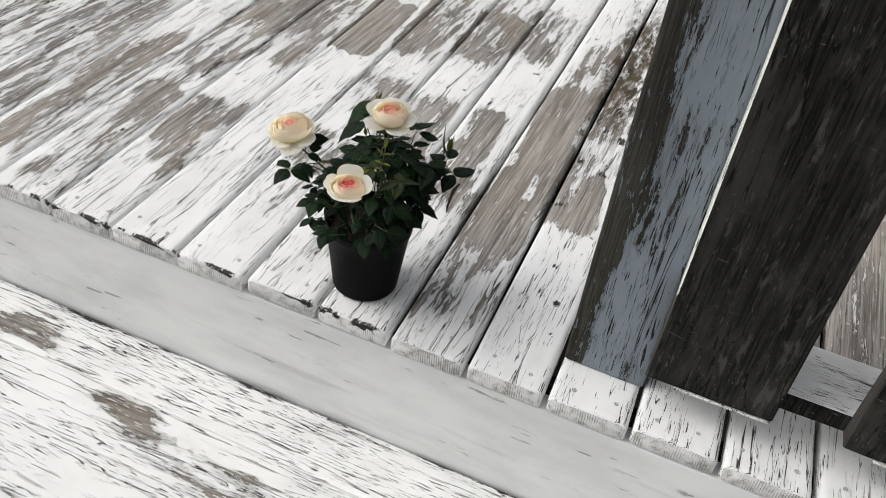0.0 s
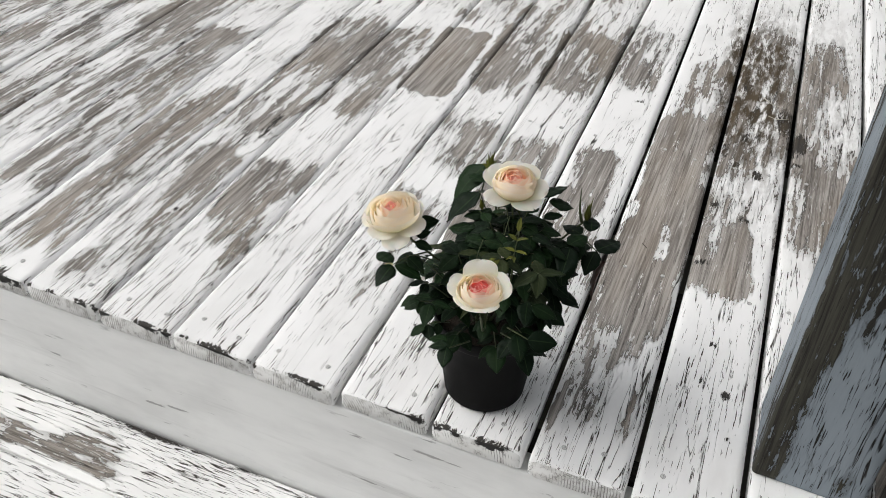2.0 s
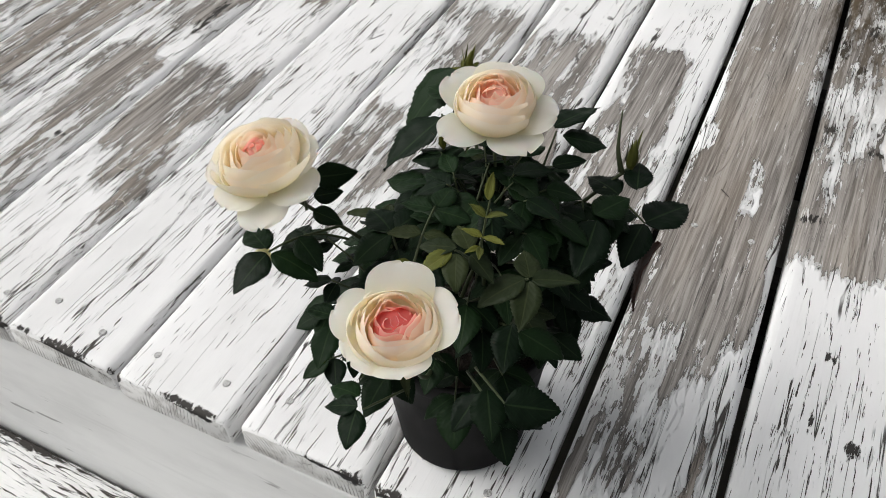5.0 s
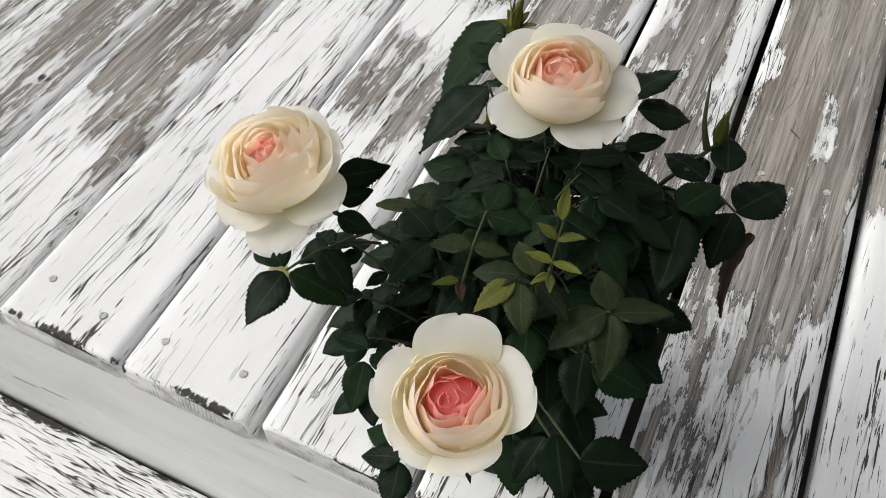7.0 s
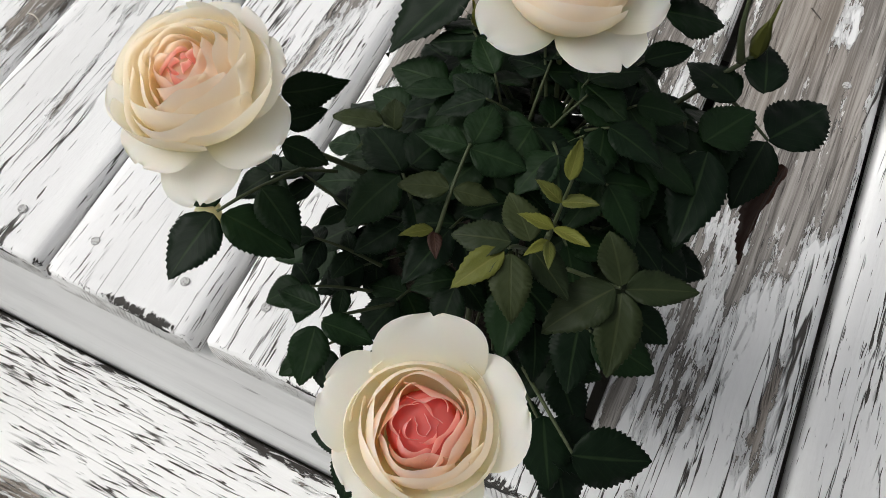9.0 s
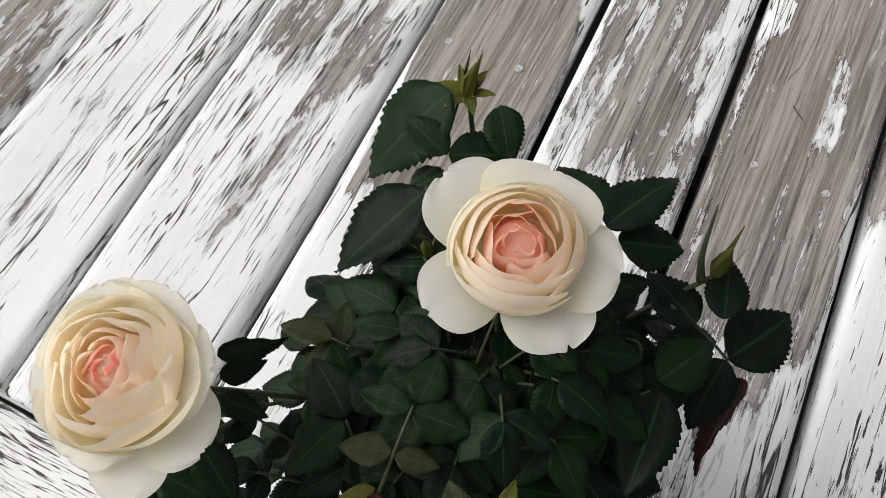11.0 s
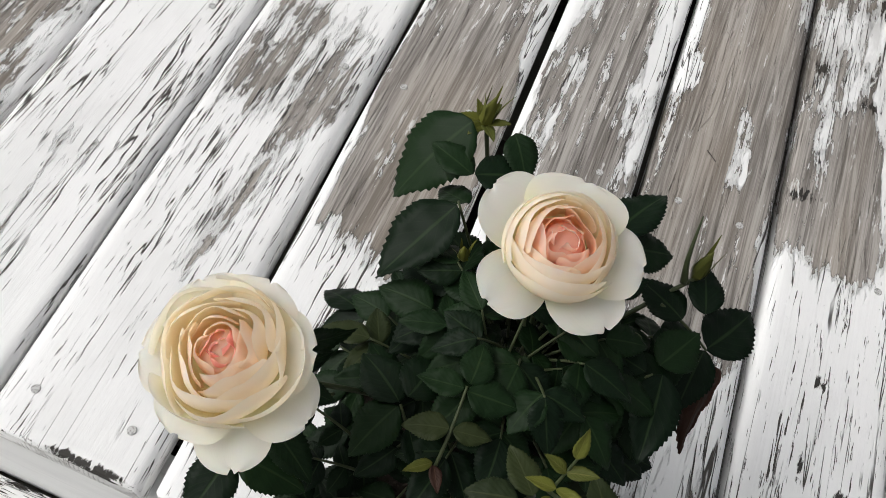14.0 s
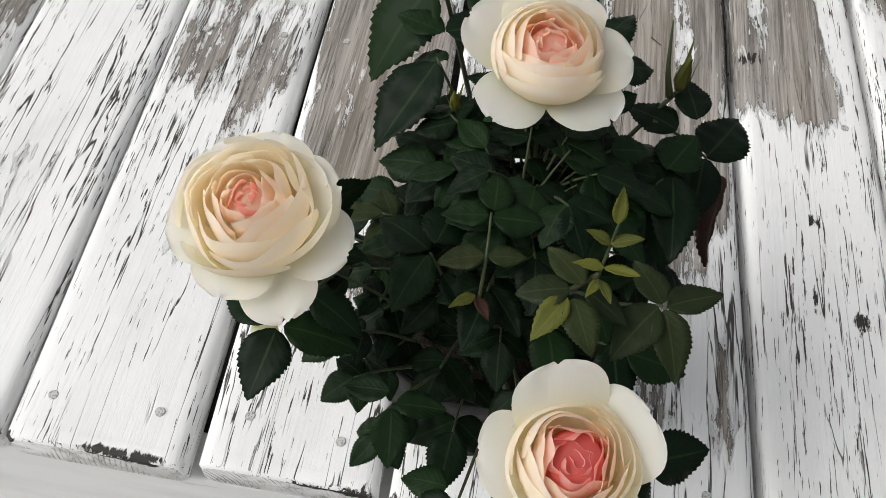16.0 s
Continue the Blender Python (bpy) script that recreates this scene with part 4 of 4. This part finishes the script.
leaflet(s, (0.134, 0.023, 0.300), -128, 0.034, -5, 0, "olive")
s = stalk([(0.039, 0.008, 0.222), (0.022, -0.024, 0.253)])
leaflet(s, (0.022, -0.026, 0.253), 10, 0.025, -8, 0)
leaflet(s, (0.018, -0.020, 0.253), 180, 0.024, -8, 0)
leaflet(s, (0.020, -0.028, 0.251), -80, 0.028, -20, 0)
s = stalk([(0.068, -0.012, 0.194), (0.059, -0.057, 0.220)])
leaflet(s, (0.057, -0.060, 0.226), -165, 0.024, -6, 0)
leaflet(s, (0.057, -0.062, 0.225), -80, 0.026, -20, 0)
leaflet(s, (0.053, -0.052, 0.224), 170, 0.024, -4, 0)
s = stalk([(0.098, 0.018, 0.194), (0.129, -0.017, 0.222)])
leaflet(s, (0.129, -0.020, 0.222), 12, 0.040, -10, 0)
leaflet(s, (0.139, -0.024, 0.220), -55, 0.032, -30, 0)
leaflet(s, (0.121, -0.014, 0.221), -100, 0.030, -20, 0)
s = stalk([(0.109, 0.098, 0.233), (0.143, 0.124, 0.269)])
leaflet(s, (0.148, 0.126, 0.269), -84, 0.050, -10, 0)
leaflet(s, (0.145, 0.130, 0.270), 60, 0.034, 5, 0)
leaflet(s, (0.139, 0.124, 0.268), 170, 0.03, 5, 0)

# small-leaved shoots towards the step
frond((0.024, 0.024, 0.222), (-0.006, 0.014, 0.244), 0.021, "dark", 2, -10)
frond((0.026, 0.014, 0.212), (-0.003, -0.006, 0.230), 0.022, "dark", 2, -14)
frond((0.034, 0.004, 0.200), (0.014, -0.028, 0.214), 0.022, "dark", 2, -18)
frond((0.020, 0.032, 0.235), (-0.020, 0.034, 0.262), 0.022, "dark", 2, -5)
frond((-0.010, 0.046, 0.255), (-0.030, 0.022, 0.272), 0.021, "dark", 1, -5)
frond((0.060, 0.120, 0.262), (0.048, 0.164, 0.290), 0.027, "dark", 2, -6)
frond((0.075, 0.120, 0.262), (0.104, 0.150, 0.286), 0.027, "dark", 2, -8)
frond((0.055, 0.110, 0.265), (0.022, 0.132, 0.284), 0.026, "dark", 2, -8)
frond((0.100, 0.130, 0.240), (0.146, 0.160, 0.250), 0.027, "dark", 2, -10)
frond((0.070, 0.095, 0.258), (0.088, 0.114, 0.292), 0.026, "dark", 2, -4)
frond((0.060, 0.092, 0.260), (0.044, 0.108, 0.290), 0.026, "dark", 2, -4)
frond((0.066, 0.090, 0.262), (0.066, 0.122, 0.296), 0.025, "dark", 1, -2)
frond((0.066, 0.110, 0.246), (0.056, 0.134, 0.272), 0.026, "dark", 2, -6)
frond((0.072, 0.104, 0.244), (0.074, 0.126, 0.274), 0.026, "dark", 2, -6)
frond((0.080, 0.110, 0.246), (0.096, 0.134, 0.272), 0.026, "dark", 2, -6)
frond((0.090, 0.104, 0.246), (0.116, 0.124, 0.270), 0.026, "dark", 2, -6)
frond((0.080, 0.100, 0.256), (0.094, 0.098, 0.284), 0.026, "dark", 2, -6)
frond((0.056, 0.088, 0.254), (0.050, 0.084, 0.282), 0.026, "dark", 2, -6)
frond((0.074, 0.104, 0.250), (0.074, 0.100, 0.276), 0.027, "dark", 2, -6)
frond((0.100, 0.110, 0.244), (0.120, 0.114, 0.268), 0.026, "dark", 2, -8)
frond((0.084, 0.124, 0.246), (0.090, 0.140, 0.268), 0.027, "dark", 2, -8)
frond((0.040, 0.110, 0.248), (0.026, 0.100, 0.270), 0.026, "dark", 2, -8)
# the rest of the bush: compound leaves on every side
for k in range(64):
    a = math.radians(137.5 * k + 20)
    level = (k + 0.5) / 64
    reach = (0.010 + 0.086 * math.sqrt(1 - level)) * pick.uniform(0.85, 1.05)
    top = 0.185 + 0.112 * level + pick.uniform(-0.010, 0.010)
    mid_y = 0.080 + 0.030 * level
    mid_x = 0.062 + 0.012 * level
    base = Vector((mid_x + 0.35 * reach * math.cos(a), mid_y + 0.35 * reach * math.sin(a), top - 0.02))
    tip = Vector((mid_x + reach * math.cos(a), mid_y + 1.08 * reach * math.sin(a), top + 0.004))
    frond(base, tip, pick.uniform(0.024, 0.034), "dark" if pick.random() < 0.95 else "olive", 2 if k % 3 else 1, -16 + 14 * level)


def bud(at, lean, size, feathers, label):
    """A closed pointed bud in green sepals."""
    bm = lathe([(0.0010, -0.006), (0.0022, -0.003), (0.0034, 0.0), (0.0042, 0.004), (0.0034, 0.010), (0.0016, 0.015), (0.0003, 0.019)], 14)
    for k in range(feathers):
        a = radians(360 * k / feathers)
        ca, sa = math.cos(a), math.sin(a)
        rows = []
        for i in range(6):
            v = i / 5
            w = 0.0020 * (1 - v) + 0.0002
            rad, z = 0.0042 + 0.006 * v * v * (1 if k % 2 else 0.2), 0.001 + 0.022 * v
            rows.append([bm.verts.new((rad * ca - q * w * sa, rad * sa + q * w * ca, z)) for q in (-1, 1)])
        for p, q in zip(rows, rows[1:]):
            bm.faces.new((p[0], q[0], q[1], p[1]))
    bmesh.ops.scale(bm, vec=(size, size, size), verts=bm.verts)
    ob = part("bud", bm, LEAF_YOUNG, plant, label)
    ob.matrix_basis = BACK @ Matrix.Translation(at) @ Vector(lean).to_track_quat("Z", "Y").to_matrix().to_4x4()
    return ob


bud((0.003, 0.218, 0.298), (0.1, 0.25, 1), 1.0, 5, "small green bud with spreading sepals")
bud((0.151, 0.195, 0.271), (0.02, 0.2, 1), 1.1, 4, "pointed green bud")
bud((0.024, 0.132, 0.291), (-0.1, -0.1, 1), 0.7, 4, "small green bud")
s = stalk([(0.146, 0.190, 0.266), (0.140, 0.193, 0.285), (0.136, 0.206, 0.309)], 0.0026, 0.0004)
for k in range(6):
    leaflet(s, (0.003, 0.217, 0.296), 60 * k + 10, 0.016, 25, 0, "young")

# a withered cream petal curled round a hip below the left bloom
bm = lathe([(0.0012, -0.004), (0.0042, -0.002), (0.0062, 0.002), (0.0066, 0.006), (0.0050, 0.010), (0.0058, 0.012)], 14)
for v in bm.verts:
    v.co += 0.0016 * noise.noise_vector(v.co * 160)
curled = part("withered_petal", bm, PETAL_OUTER, plant, "small curled cream petal under a bloom")
curled.matrix_basis = BACK @ pose(-0.044, -0.006, 0.274, 150, 10, 0)

# ---- bits of dry straw on the boards ----
straw_nodes = Nodes("pale_dry_straw")
STRAW = straw_nodes.done(straw_nodes.mix(straw_nodes.noise((300, 300, 300), 2), (0.50, 0.46, 0.38), (0.66, 0.63, 0.56)), 0.8)
twig_nodes = Nodes("dark_twig")
TWIG = twig_nodes.done(twig_nodes.mix(twig_nodes.noise((300, 300, 300), 2), (0.06, 0.05, 0.045), (0.12, 0.105, 0.09)), 0.85)


def straw(points, radius, material, label, name="straw"):
    me = tube([(x, y, 0.0018 + lift) for x, y, lift in points], radius, 0.6 * radius, 6)
    me.materials[0] = material
    tagged(new(name, me), label, name)


straw(((-0.505, 0.262, 0.0), (-0.492, 0.250, 0.003), (-0.476, 0.252, 0.004), (-0.466, 0.264, 0.0)), 0.0007, STRAW, "thin curled dry straw lying on the deck planks")
straw(((-0.510, 0.236, 0.0), (-0.496, 0.226, 0.001)), 0.0008, STRAW, "short bit of dry straw lying on the deck planks")
straw(((-0.455, 0.205, 0.0), (-0.443, 0.203, 0.003), (-0.432, 0.196, 0.0)), 0.0009, STRAW, "bent bit of dry straw across a plank joint")
straw(((0.196, 0.535, 0.0), (0.207, 0.524, 0.001)), 0.0007, TWIG, "tiny dark twig lying on a bare plank", "twig")
straw(((0.395, 1.12, 0.0), (0.372, 1.10, 0.004), (0.352, 1.115, 0.0)), 0.0009, STRAW, "dry grass blade on the dirty plank")
straw(((0.332, 1.20, 0.0), (0.352, 1.17, 0.003), (0.385, 1.165, 0.0)), 0.0009, STRAW, "dry grass blade on the dirty plank")
